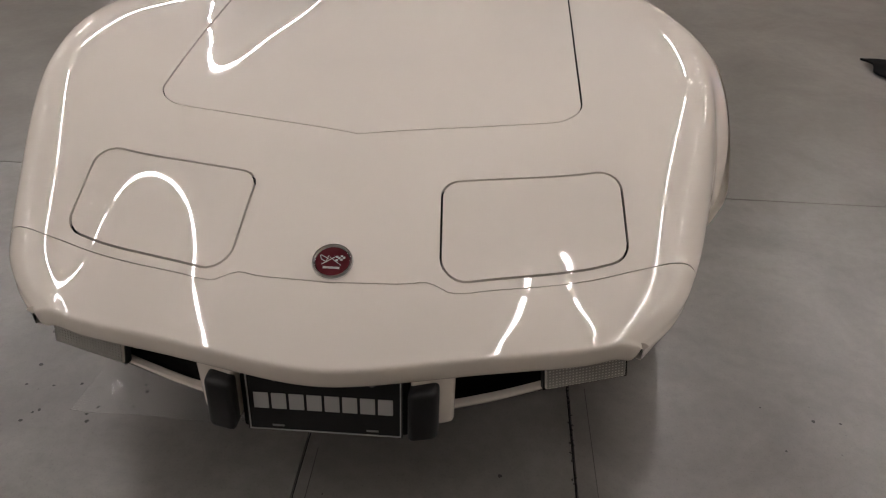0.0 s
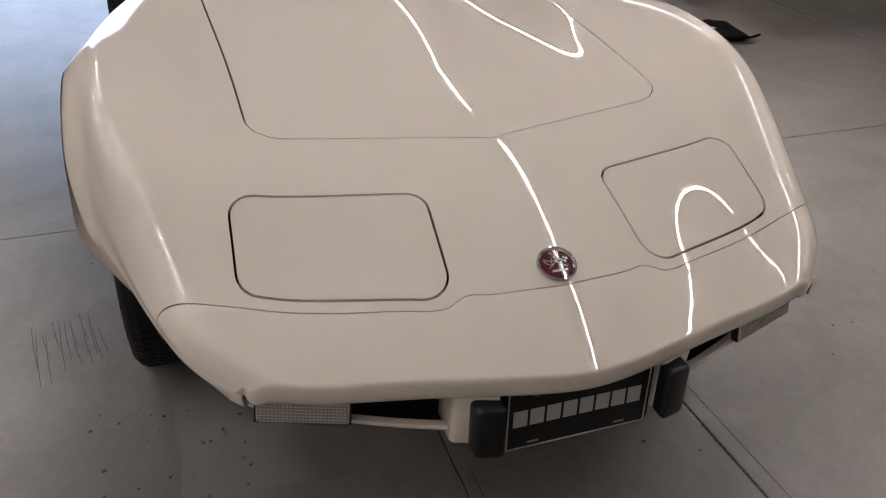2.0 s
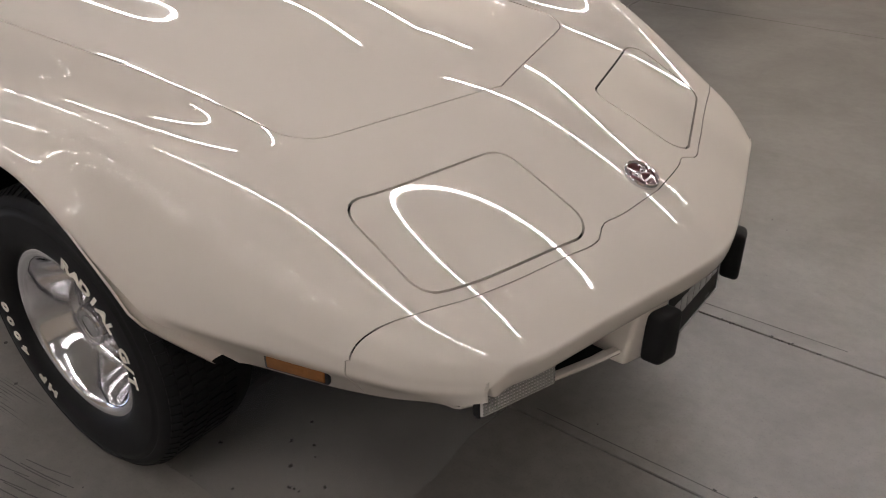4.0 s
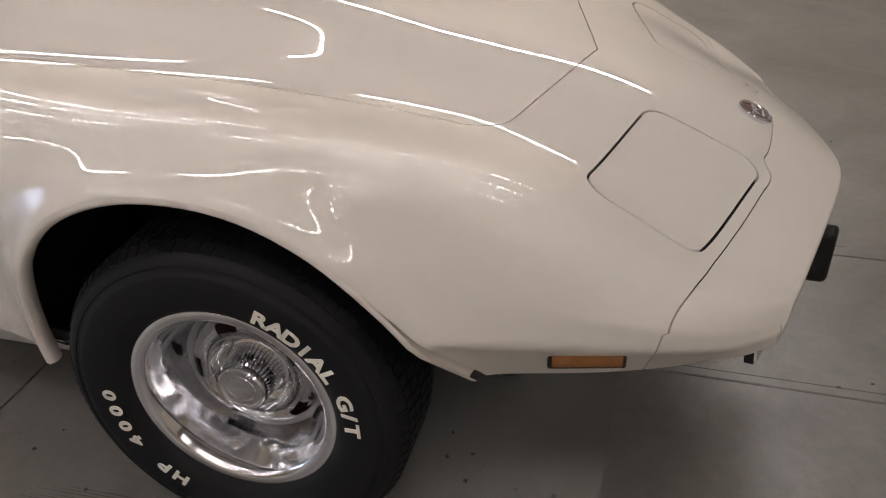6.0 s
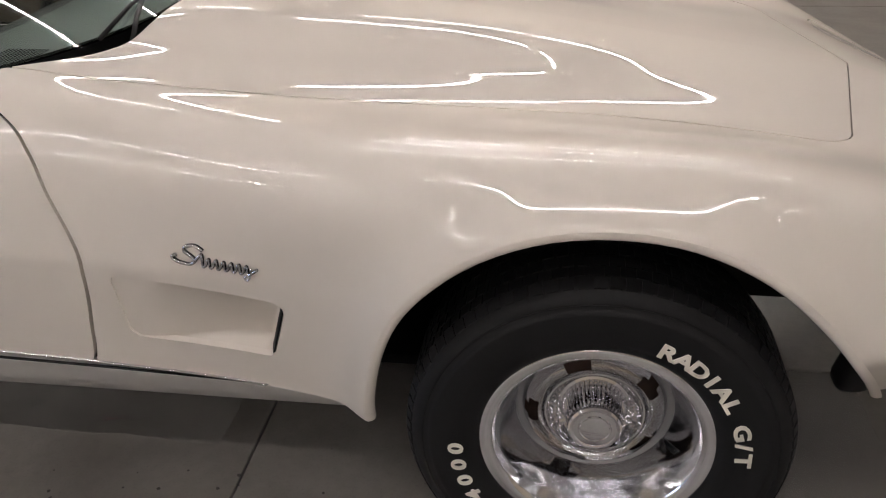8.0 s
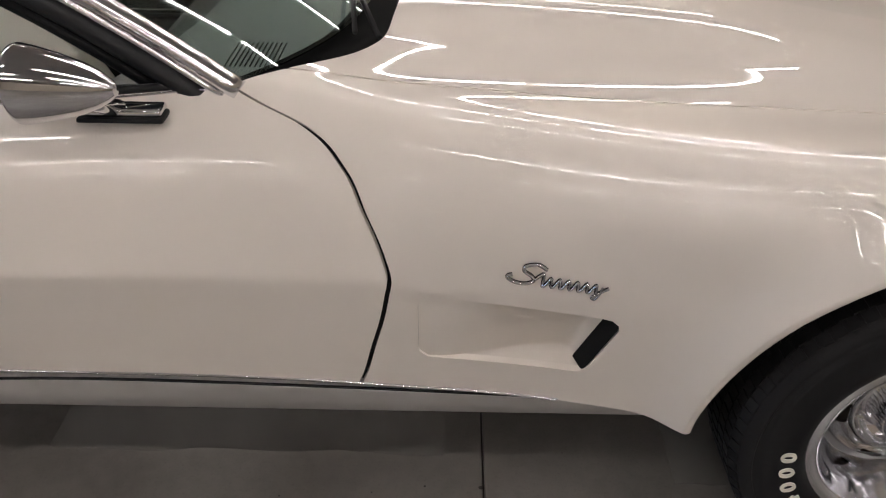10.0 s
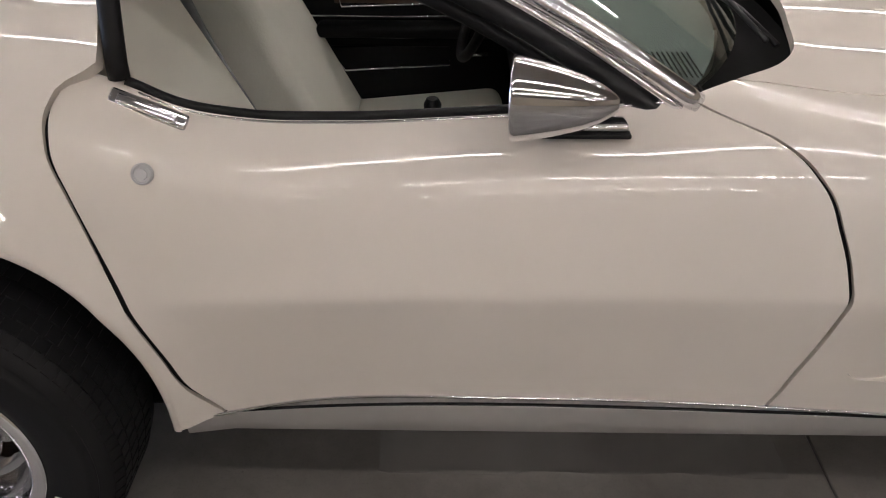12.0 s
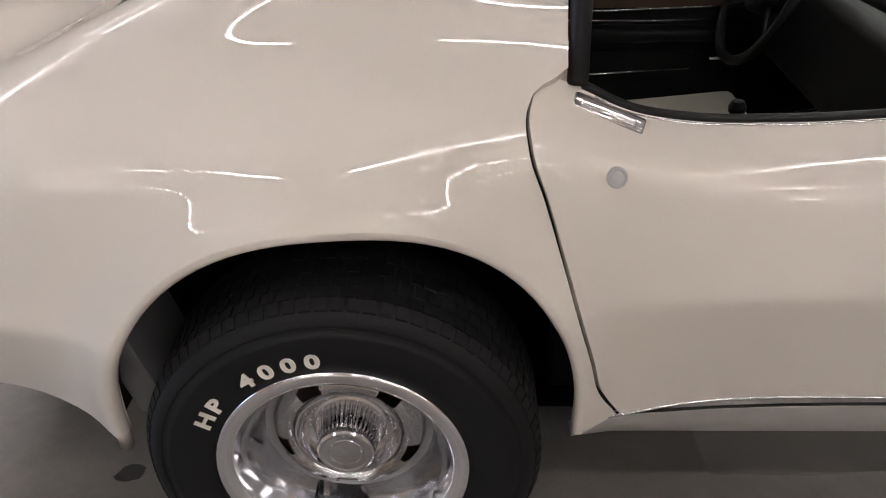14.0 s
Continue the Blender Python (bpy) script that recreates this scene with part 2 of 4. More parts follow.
Y_D = spline([(1.088, 0.568), (1.05, 0.632), (1, 0.676), (0.93, 0.698), (0.8, 0.730), (0.65, 0.757), (0.5, 0.780), (0.35, 0.797), (0.2, 0.806), (0, 0.812), (-0.25, 0.790), (-0.45, 0.745), (-0.6, 0.701), (-0.95, 0.635), (-1.2, 0.568), (-1.5, 0.578), (-2, 0.585), (-2.2, 0.600)])
Z_D = spline([(1.088, 0.541), (1.05, 0.565), (1, 0.595), (0.93, 0.632), (0.8, 0.692), (0.65, 0.748), (0.5, 0.790), (0.35, 0.827), (0.2, 0.853), (0, 0.866), (-0.25, 0.858), (-0.45, 0.852), (-0.6, 0.850), (-0.95, 0.864), (-1.2, 0.888), (-1.36, 0.876), (-1.58, 0.862), (-1.78, 0.853), (-1.92, 0.857), (-2.03, 0.880), (-2.1, 0.916), (-2.2, 0.952)])
Y_E = spline([(1.088, 0.600), (1.05, 0.658), (1, 0.708), (0.93, 0.742), (0.8, 0.776), (0.65, 0.802), (0.5, 0.821), (0.35, 0.840), (0.2, 0.856), (0, 0.864), (-0.25, 0.848), (-0.45, 0.812), (-0.6, 0.772), (-0.95, 0.705), (-1.2, 0.667), (-1.6, 0.665), (-1.9, 0.675), (-2.055, 0.705), (-2.2, 0.725), (-2.5, 0.785), (-2.8, 0.770), (-3.2, 0.720), (-3.5, 0.680), (-3.62, 0.620)])
Z_E = spline([(1.088, 0.526), (1.05, 0.544), (1, 0.562), (0.93, 0.582), (0.8, 0.612), (0.65, 0.656), (0.5, 0.700), (0.35, 0.737), (0.2, 0.760), (0, 0.776), (-0.25, 0.776), (-0.45, 0.774), (-0.6, 0.770), (-0.95, 0.772), (-1.2, 0.790), (-1.9, 0.790), (-2.06, 0.830), (-2.2, 0.850), (-2.5, 0.860), (-2.8, 0.850), (-3.2, 0.810), (-3.62, 0.750)])
Y_F = spline([(1.088, 0.612), (1.05, 0.663), (1, 0.704), (0.93, 0.737), (0.8, 0.772), (0.65, 0.806), (0.5, 0.840), (0.35, 0.868), (0.2, 0.884), (0, 0.880), (-0.25, 0.849), (-0.45, 0.799), (-0.6, 0.767), (-0.75, 0.748), (-0.95, 0.727), (-1.5, 0.718), (-1.9, 0.728), (-2.1, 0.750), (-2.25, 0.785), (-2.5, 0.855), (-2.8, 0.835), (-3, 0.800), (-3.4, 0.740), (-3.62, 0.660)])
Z_F = spline([(1.088, 0.510), (1.05, 0.515), (1, 0.522), (0.93, 0.532), (0.8, 0.542), (0.65, 0.553), (0.5, 0.567), (0.35, 0.586), (0.2, 0.601), (0, 0.609), (-0.25, 0.608), (-0.45, 0.605), (-0.6, 0.605), (-0.97, 0.605), (-2.1, 0.600), (-3.62, 0.600)])
Y_G = spline([(1.088, 0.610), (1.05, 0.634), (1, 0.648), (0.93, 0.667), (0.8, 0.692), (0.65, 0.716), (0.5, 0.750), (0.35, 0.792), (0.2, 0.840), (0, 0.866), (-0.25, 0.827), (-0.45, 0.741), (-0.6, 0.705), (-0.97, 0.680), (-1.5, 0.675), (-1.9, 0.680), (-2.1, 0.720), (-2.3, 0.800), (-2.5, 0.850), (-2.8, 0.790), (-3, 0.750), (-3.4, 0.700), (-3.62, 0.620)])
Z_G = spline([(1.088, 0.486), (1.05, 0.473), (1, 0.463), (0.93, 0.446), (0.8, 0.433), (0.65, 0.428), (0.5, 0.431), (0.35, 0.388), (0.2, 0.337), (0, 0.319), (-0.25, 0.325), (-0.45, 0.321), (-0.6, 0.318), (-0.75, 0.324), (-1.03, 0.335), (-1.85, 0.335), (-2.04, 0.318), (-2.12, 0.312), (-2.8, 0.330), (-2.9, 0.360), (-2.97, 0.410), (-3.2, 0.440), (-3.62, 0.450)])


def bow(y):
    return 0.30 * (np.sqrt(np.square(y) + 0.01) - 0.1)


def bow_share(s):
    return smooth(0.15, 1.0, s)


def section(s, sail=False):
    """The control points of half a cross-section, from the middle of the top to the lower edge."""
    E, F, G = (Y_E(s), Z_E(s)), (Y_F(s), Z_F(s)), (Y_G(s), Z_G(s))
    u, d = min(.4, .03 / max(.02, E[1] - F[1])), min(.4, .03 / max(.02, F[1] - G[1]))
    over, under = [tuple(F[i] + (e[i] - F[i]) * k for i in (0, 1)) for e, k in ((E, u), (G, d))]
    if sail:
        top = ROOF(s)
        return [(0, top), (.28, top - .008), (YS_C(s), ZS_C(s)), (YS_D(s), ZS_D(s)), E, over, F, under, G]
    if s > -1.0:
        return [(0, Z_MID(s)), (.28, Z_B(s)), (.5, Z_C(s)), (Y_D(s), Z_D(s)), E, over, F, under, G]
    z = Z_D(s)
    return [(0, z + .03), (.28, z + .028), (.5, z + .02), (Y_D(s), z), E, over, F, under, G]


ROOF = spline([(-1.7, 1.18), (-2.0, 1.205), (-2.3, 1.20), (-2.6, 1.12), (-2.9, .99), (-3.1, .90), (-3.35, .86), (-3.62, .80)])
YS_C = spline([(-1.7, .48), (-2.3, .49), (-2.9, .52), (-3.62, .48)])
ZS_C = spline([(-1.7, 1.15), (-2.0, 1.17), (-2.3, 1.165), (-2.6, 1.10), (-2.9, .985), (-3.1, .90), (-3.35, .86), (-3.62, .80)])
YS_D = spline([(-1.7, .57), (-2.2, .59), (-2.6, .63), (-2.9, .645), (-3.3, .63), (-3.62, .56)])
ZS_D = spline([(-1.7, 1.0), (-2.2, .99), (-2.5, .97), (-2.8, .93), (-3.1, .875), (-3.35, .84), (-3.62, .785)])
COUNTS = (20, 18, 20, 14, 15, 6, 6, 16)


def catmull(P, counts):
    P = np.array(P, float)
    ext = np.vstack([[-P[1][0], P[1][1]], P, 2 * P[-1] - P[-2]])
    t = np.r_[0, np.cumsum(np.sqrt(np.linalg.norm(np.diff(ext, axis=0), axis=1)))]
    out = []
    for k, n in enumerate(counts):
        p0, p1, p2, p3 = ext[k:k + 4]
        t0, t1, t2, t3 = t[k:k + 4]
        u = np.linspace(t1, t2, n, endpoint=k == len(counts) - 1)[:, None]
        a1 = (t1 - u) / (t1 - t0) * p0 + (u - t0) / (t1 - t0) * p1
        a2 = (t2 - u) / (t2 - t1) * p1 + (u - t1) / (t2 - t1) * p2
        a3 = (t3 - u) / (t3 - t2) * p2 + (u - t2) / (t3 - t2) * p3
        b1 = (t2 - u) / (t2 - t0) * a1 + (u - t0) / (t2 - t0) * a2
        b2 = (t3 - u) / (t3 - t1) * a2 + (u - t1) / (t3 - t1) * a3
        out.append((t2 - u) / (t2 - t1) * b1 + (u - t1) / (t2 - t1) * b2)
    return np.vstack(out)


FRONT_ARCH, REAR_ARCH = (0.0, 0.335, 0.44, 0.451), (-2.487, 0.335, 0.388, 0.456)
# Reach of the front wheel opening by angle: 0 ahead, 90 up, 180 behind.
ARCH_REACH = spline([(0, .478), (12, .470), (22, .456), (33, .448), (45, .446), (60, .453), (75, .457), (90, .457), (105, .457), (118, .452), (130, .441), (142, .430), (153, .418), (165, .411), (180, .413)])


def arch(x, z, which):
    """Over 0 outside the wheel opening."""
    cx, cz, a, b = which
    dx, dz = x - cx, np.maximum(z - cz, 0)
    if which is FRONT_ARCH:
        return np.hypot(dx, dz) / ARCH_REACH(np.degrees(np.arctan2(dz, dx))) - 1
    return ((np.abs(dx) / np.where(dx > 0, a + .022, a))**2.25 + (dz / b)**2.25) ** (1 / 2.25) - 1


def flare(x, z, y):
    """The lip that swells out round the wheel openings."""
    out = 0
    for w, amount in ((FRONT_ARCH, 0.030), (REAR_ARCH, 0.024)):
        d = arch(x, z, w) * 0.41
        out = out + amount * np.exp(-(np.maximum(d, 0) / 0.045) ** 2)
    return out * smooth(0.45, 0.6, y)


TABLES = {}


def table(sail):
    """Cross-sections at even steps along the car, faired lengthwise and round the section."""
    if sail not in TABLES:
        at = np.arange(-1.9, -3.6201, -.0125) if sail else np.arange(NOSE, -2.32, -.00625)
        raw = np.array([catmull(section(v, sail), COUNTS) for v in at])

        def fair(g, sigma, axis):
            n = int(sigma * 3)
            w = np.exp(-.5 * (np.arange(-n, n + 1) / sigma) ** 2)
            w /= w.sum()
            g = np.moveaxis(g, axis, 0)
            pad = np.concatenate([2 * g[:1] - g[n:0:-1], g, 2 * g[-1:] - g[-2:-n - 2:-1]])
            return np.moveaxis(sum(w[k] * pad[k:k + len(g)] for k in range(2 * n + 1)), 0, axis)
        soft = fair(raw, 4 if sail else 9, 0)
        hold = np.ones(len(at)) if sail else smooth(1.03, .86, at)
        hold = hold if sail else hold * (1 - smooth(-1.15, -1.3, at) * .8)
        TABLES[sail] = at, fair(raw + hold[:, None, None] * (soft - raw), 2.2, 1)
    return TABLES[sail]


def section_at(v, sail=False):
    at, g = table(sail)
    f = float(np.clip((at[0] - v) / (at[0] - at[1]), 0, len(at) - 1.001))
    k = int(f)
    return g[k] + (f - k) * (g[k + 1] - g[k])


def surface(rows, sail=False):
    """The body's half as a grid of points (rows along the car, columns round it)."""
    g = []
    for s in rows:
        yz = section_at(s, sail)
        y, z = yz[:, 0], yz[:, 1]
        y = y + flare(np.full_like(y, s), z, y)
        if not sail:
            z = z + .02 * smooth(.36, .16, y) * smooth(.22, -.35, s) * smooth(-1.3, -1.0, s)
        x = s - bow(y) * bow_share(s)
        g.append(np.stack([x, -y, z], 1))
    return np.array(g)


LIP = [(.003, -.002), (.005, -.006), (.0055, -.012), (.0045, -.024), (.0025, -.036), (-.001, -.046), (-.005, -.051), (-.014, -.054), (-.05, -.056)]
ROWS_FRONT = np.concatenate([[NOSE, NOSE - .004, NOSE - .009, NOSE - .016, NOSE - .024], np.arange(NOSE - .034, -2.26, -0.0125)])
front = surface(ROWS_FRONT)
top_share = smooth(.62, .60, -front[0][:, 1]) * smooth(.512, .536, front[0][:, 2])
lip = [front[0] + np.stack([dx * top_share, 0 * top_share, dz * top_share], 1) for dx, dz in LIP]
front = np.concatenate([np.array(lip[::-1]), front])
ROWS_REAR = np.concatenate([np.arange(-1.95, -3.60, -0.014), [-3.605, -3.615, -3.62]])
rear = surface(ROWS_REAR, True)


class Skin:
    """Part of the body surface: points, inward steps and faces, which clip() cuts along the zero line of a field."""

    def __init__(self, V, N, F):
        self.V, self.N, self.F = V, N, F

    def clip(self, field):
        """What lies where field(x, y, z) is over 0; y counts from the car's middle outward."""
        f = field(self.V[:, 0], -self.V[:, 1], self.V[:, 2])
        f = np.where(np.abs(f) < 1e-7, 1e-7, f)
        V, N, faces, cut = [], [], [], {}
        base, inside = len(self.V), f > 0

        def edge(a, b):
            key = (min(a, b), max(a, b))
            if key not in cut:
                t = f[a] / (f[a] - f[b])
                cut[key] = base + len(V)
                V.append(self.V[a] + t * (self.V[b] - self.V[a]))
                N.append(self.N[a] + t * (self.N[b] - self.N[a]))
            return cut[key]

        for face in self.F:
            ins = [inside[k] for k in face]
            if all(ins):
                faces.append(face)
            elif any(ins):
                poly = []
                for k, a in enumerate(face):
                    b = face[(k + 1) % len(face)]
                    if inside[a]:
                        poly.append(a)
                    if inside[a] != inside[b]:
                        poly.append(edge(a, b))
                if len(poly) > 2:
                    faces.append(tuple(poly))
        return Skin(np.vstack([self.V, V]) if V else self.V, np.vstack([self.N, N]) if V else self.N, faces)

    def mesh(self, name, mat, sides="right", depth=0.014, inset=0.0):
        """A mesh with turned-in edges. sides: right, left or both."""
        used = sorted({k for f in self.F for k in f})
        index = {k: i for i, k in enumerate(used)}
        P = self.V[used] - self.N[used] * inset
        Nn = self.N[used]
        F = [tuple(index[k] for k in f) for f in self.F]
        if sides != "right":
            M, Nm = P * [1, -1, 1], Nn * [1, -1, 1]
            if sides == "left":
                P, Nn, F = M, Nm, [f[::-1] for f in F]
            else:
                n = len(P)
                mate = [i if abs(P[i][1]) < 1e-6 else i + n for i in range(n)]
                F = F + [tuple(mate[k] for k in f[::-1]) for f in F]
                P, Nn = np.vstack([P, M]), np.vstack([Nn, Nm])
        count = {}
        for f in F:
            for k, a in enumerate(f):
                b = f[(k + 1) % len(f)]
                count.setdefault((min(a, b), max(a, b)), []).append((a, b))
        V = [tuple(p) for p in P]
        skirt = {}
        S = []
        if depth:
            for pairs in count.values():
                if len(pairs) == 1:
                    a, b = pairs[0]
                    for k in (a, b):
                        if k not in skirt:
                            skirt[k] = (len(V), len(V) + 1)
                            V += [tuple(P[k]), tuple(P[k] - Nn[k] / (np.linalg.norm(Nn[k]) + 1e-9) * depth)]
                    S.append((skirt[b][0], skirt[a][0], skirt[a][1], skirt[b][1]))
        return mesh_of(name, V, F + S, mat)


def skin_of(grid):
    r, c = grid.shape[:2]
    du, dv = np.gradient(grid, axis=0), np.gradient(grid, axis=1)
    n = np.cross(dv, du)
    n /= np.linalg.norm(n, axis=2, keepdims=True) + 1e-12
    N = n.reshape(-1, 3)
    N = N * np.sign(np.sum(N[:, 2] * 0.3 - N[:, 1]))
    i, j = np.meshgrid(np.arange(r - 1), np.arange(c - 1), indexing="ij")
    a = (i * c + j).ravel()
    return Skin(grid.reshape(-1, 3), N, [tuple(f) for f in np.stack([a, a + 1, a + c + 1, a + c], 1).tolist()])


def rounded_poly(x, y, corners, r):
    """Signed distance to a convex polygon with rounded corners, over 0 inside."""
    c = np.array(corners, float)
    if np.sum(c[:, 0] * np.roll(c[:, 1], -1) - np.roll(c[:, 0], -1) * c[:, 1]) < 0:
        c = c[::-1]
    best, inside = np.full(np.shape(x), 1e9), np.full(np.shape(x), 1e9)
    # Shrink every side by r, take the distance to the smaller polygon, and add r again.
    n = len(c)
    normals = [np.array([-(c[(k + 1) % n] - c[k])[1], (c[(k + 1) % n] - c[k])[0]]) for k in range(n)]
    normals = [v / np.linalg.norm(v) for v in normals]
    small = []
    for k in range(n):
        A = np.array([normals[k - 1], normals[k]])
        small.append(np.linalg.solve(A, [normals[k - 1] @ c[k] + r, normals[k] @ c[k] + r]))
    for k in range(n):
        a, b = small[k], small[(k + 1) % n]
        e = b - a
        px, py = x - a[0], y - a[1]
        t = np.clip((px * e[0] + py * e[1]) / (e @ e), 0, 1)
        best = np.minimum(best, np.hypot(px - t * e[0], py - t * e[1]))
        inside = np.minimum(inside, px * normals[k][0] + py * normals[k][1])
    return np.where(inside > 0, inside, -best) + r


GAP = 0.0024
LAMP_COVER = [(.578, .575), (.672, .196), (.912, .210), (.782, .588)]
SEAM_Y = spline([(0, .937), (.06, .932), (.15, .919), (.185, .910), (.205, .914), (.225, .922), (.25, .920), (.3, .904), (.41, .868), (.5, .837), (.57, .815), (.65, .791), (.70, .770), (.73, .752), (.75, .742), (.9, .735)])
DOOR_F = spline([(.25, -1.06), (.346, -1.008), (.44, -.983), (.519, -.963), (.575, -.953), (.608, -.948), (.65, -.957), (.728, -.986), (.80, -1.022), (.838, -1.065), (.854, -1.10), (.868, -1.15), (.885, -1.205), (.96, -1.32)])
DOOR_R = spline([(.25, -1.95), (.332, -2.004), (.415, -2.048), (.49, -2.068), (.562, -2.090), (.693, -2.130), (.796, -2.163), (.868, -2.188), (.918, -2.187), (.938, -2.170), (.948, -2.145), (.97, -2.125)])
COWL = spline([(0, -.945), (.14, -.951), (.25, -.962), (.37, -.988), (.448, -1.047), (.50, -1.11), (.548, -1.184), (.58, -1.26), (.9, -1.9)])
VENT = [(-.90, .582), (-.548, .560), (-.602, .412), (-.90, .422)]


def f_bumper(x, y, z):
    low = smooth(.60, .565, z)
    return x - SEAM_Y(np.maximum(y, .755 * low)) + .02 * low * np.clip((.565 - z) / .12, 0, 1)


def f_hood(x, y, z):
    a, b = (.546 - .245 * y) - x, .505 + .01 * smooth(.2, -.6, x) - y
    r = .07
    ra, rb = np.maximum(r - a, 0), np.maximum(r - b, 0)
    return np.where((ra > 0) & (rb > 0), r - np.hypot(ra, rb), np.minimum(a, b))


def HOOD_GAP(x):
    return .0015 + .0010 * smooth(.42, .30, x)


def f_lamp(x, y, z):
    return rounded_poly(x, y, LAMP_COVER, .045) - np.where(z < .55, 1, 0)


def f_door(x, y, z):
    return np.minimum(DOOR_F(z) - x, x - DOOR_R(z))


def f_arches(x, y, z):
    side = np.where(y > .5, 0, 1)
    return np.minimum(arch(x, z, FRONT_ARCH), arch(x, z, REAR_ARCH)) + side


def f_vent(x, y, z):
    return rounded_poly(x, z, VENT, .022) - np.where(y > .6, 0, 1)


skin = skin_of(front).clip(f_arches)
fore = skin.clip(lambda x, y, z: np.minimum(x - COWL(y), 5.0))
car = thing("sports_car", "glossy white two-door sports car parked on the concrete floor", "car")
bumper = fore.clip(lambda x, y, z: f_bumper(x, y, z) - GAP * .45)
clip_body = fore.clip(lambda x, y, z: -f_bumper(x, y, z) - GAP * .45).clip(lambda x, y, z: -f_hood(x, y, z) - HOOD_GAP(x))
clip_body = clip_body.clip(lambda x, y, z: -f_lamp(x, y, z) - GAP).clip(lambda x, y, z: x - DOOR_F(z) - GAP * 1.7).clip(lambda x, y, z: -f_vent(x, y, z))
part("front_body", clip_body.mesh("front_body", PAINT, "both"), car)
part("bumper_cover", bumper.mesh("bumper_cover", PAINT, "both"), car)
hood = fore.clip(lambda x, y, z: f_hood(x, y, z) - HOOD_GAP(x))
part("hood", hood.mesh("hood", PAINT, "both", 0.02), car)
lamp_skin = fore.clip(lambda x, y, z: f_lamp(x, y, z) - GAP)
for side in ("right", "left"):
    part("headlight_cover", lamp_skin.mesh("headlight_cover", PAINT, side), car, "closed pop-up headlight cover")
door_skin = skin.clip(lambda x, y, z: f_door(x, y, z) - GAP * 1.7).clip(lambda x, y, z: y - Y_D(x) + .004)
doors = [part("door", door_skin.mesh("door", PAINT, side, 0.02), car) for side in ("right", "left")]
tail = skin_of(rear).clip(f_arches)
tail = tail.clip(lambda x, y, z: np.where(z > .955, -2.125, DOOR_R(z)) - GAP - x)
tail = tail.clip(lambda x, y, z: -rounded_poly(x, y, [(-2.36, -.9), (-2.36, .44), (-2.98, .46), (-2.98, -.9)], .05))
part("rear_body", tail.mesh("rear_body", PAINT, "both", 0.03), car)
# A dark sheet added under the panels, standing for the shade in their gaps.
shell = skin_of(front).clip(f_arches).clip(lambda x, y, z: np.maximum(x - COWL(y) - .004, y - Y_D(x) - .01)).clip(lambda x, y, z: NOSE - .012 - bow(y) - x).clip(lambda x, y, z: -f_vent(x, y, z) - .002)
part("gap_underlay", shell.mesh("gap_underlay", DARK, "both", 0, 0.012), car)


PROFILES = {}


def side_y(x, z, sail=False):
    """Half the car's width at a place on its side."""
    s = x
    for _ in range(1 if x < .1 else 5):
        key = round(float(s), 4)
        if key not in PROFILES:
            PROFILES[key] = section_at(s, sail)[58:]
        yz = PROFILES[key]
        y = float(np.interp(-z, -yz[:, 1], yz[:, 0]))
        y += float(flare(np.array(x), np.array(z), np.array(y)))
        s = x + float(bow(y) * bow_share(s))
    return y


def top_z(x, y):
    s = x
    for _ in range(5):
        s = x + float(bow(y) * bow_share(s))
    yz = section_at(s)
    return float(np.interp(abs(y), yz[:76, 0], yz[:76, 1]))


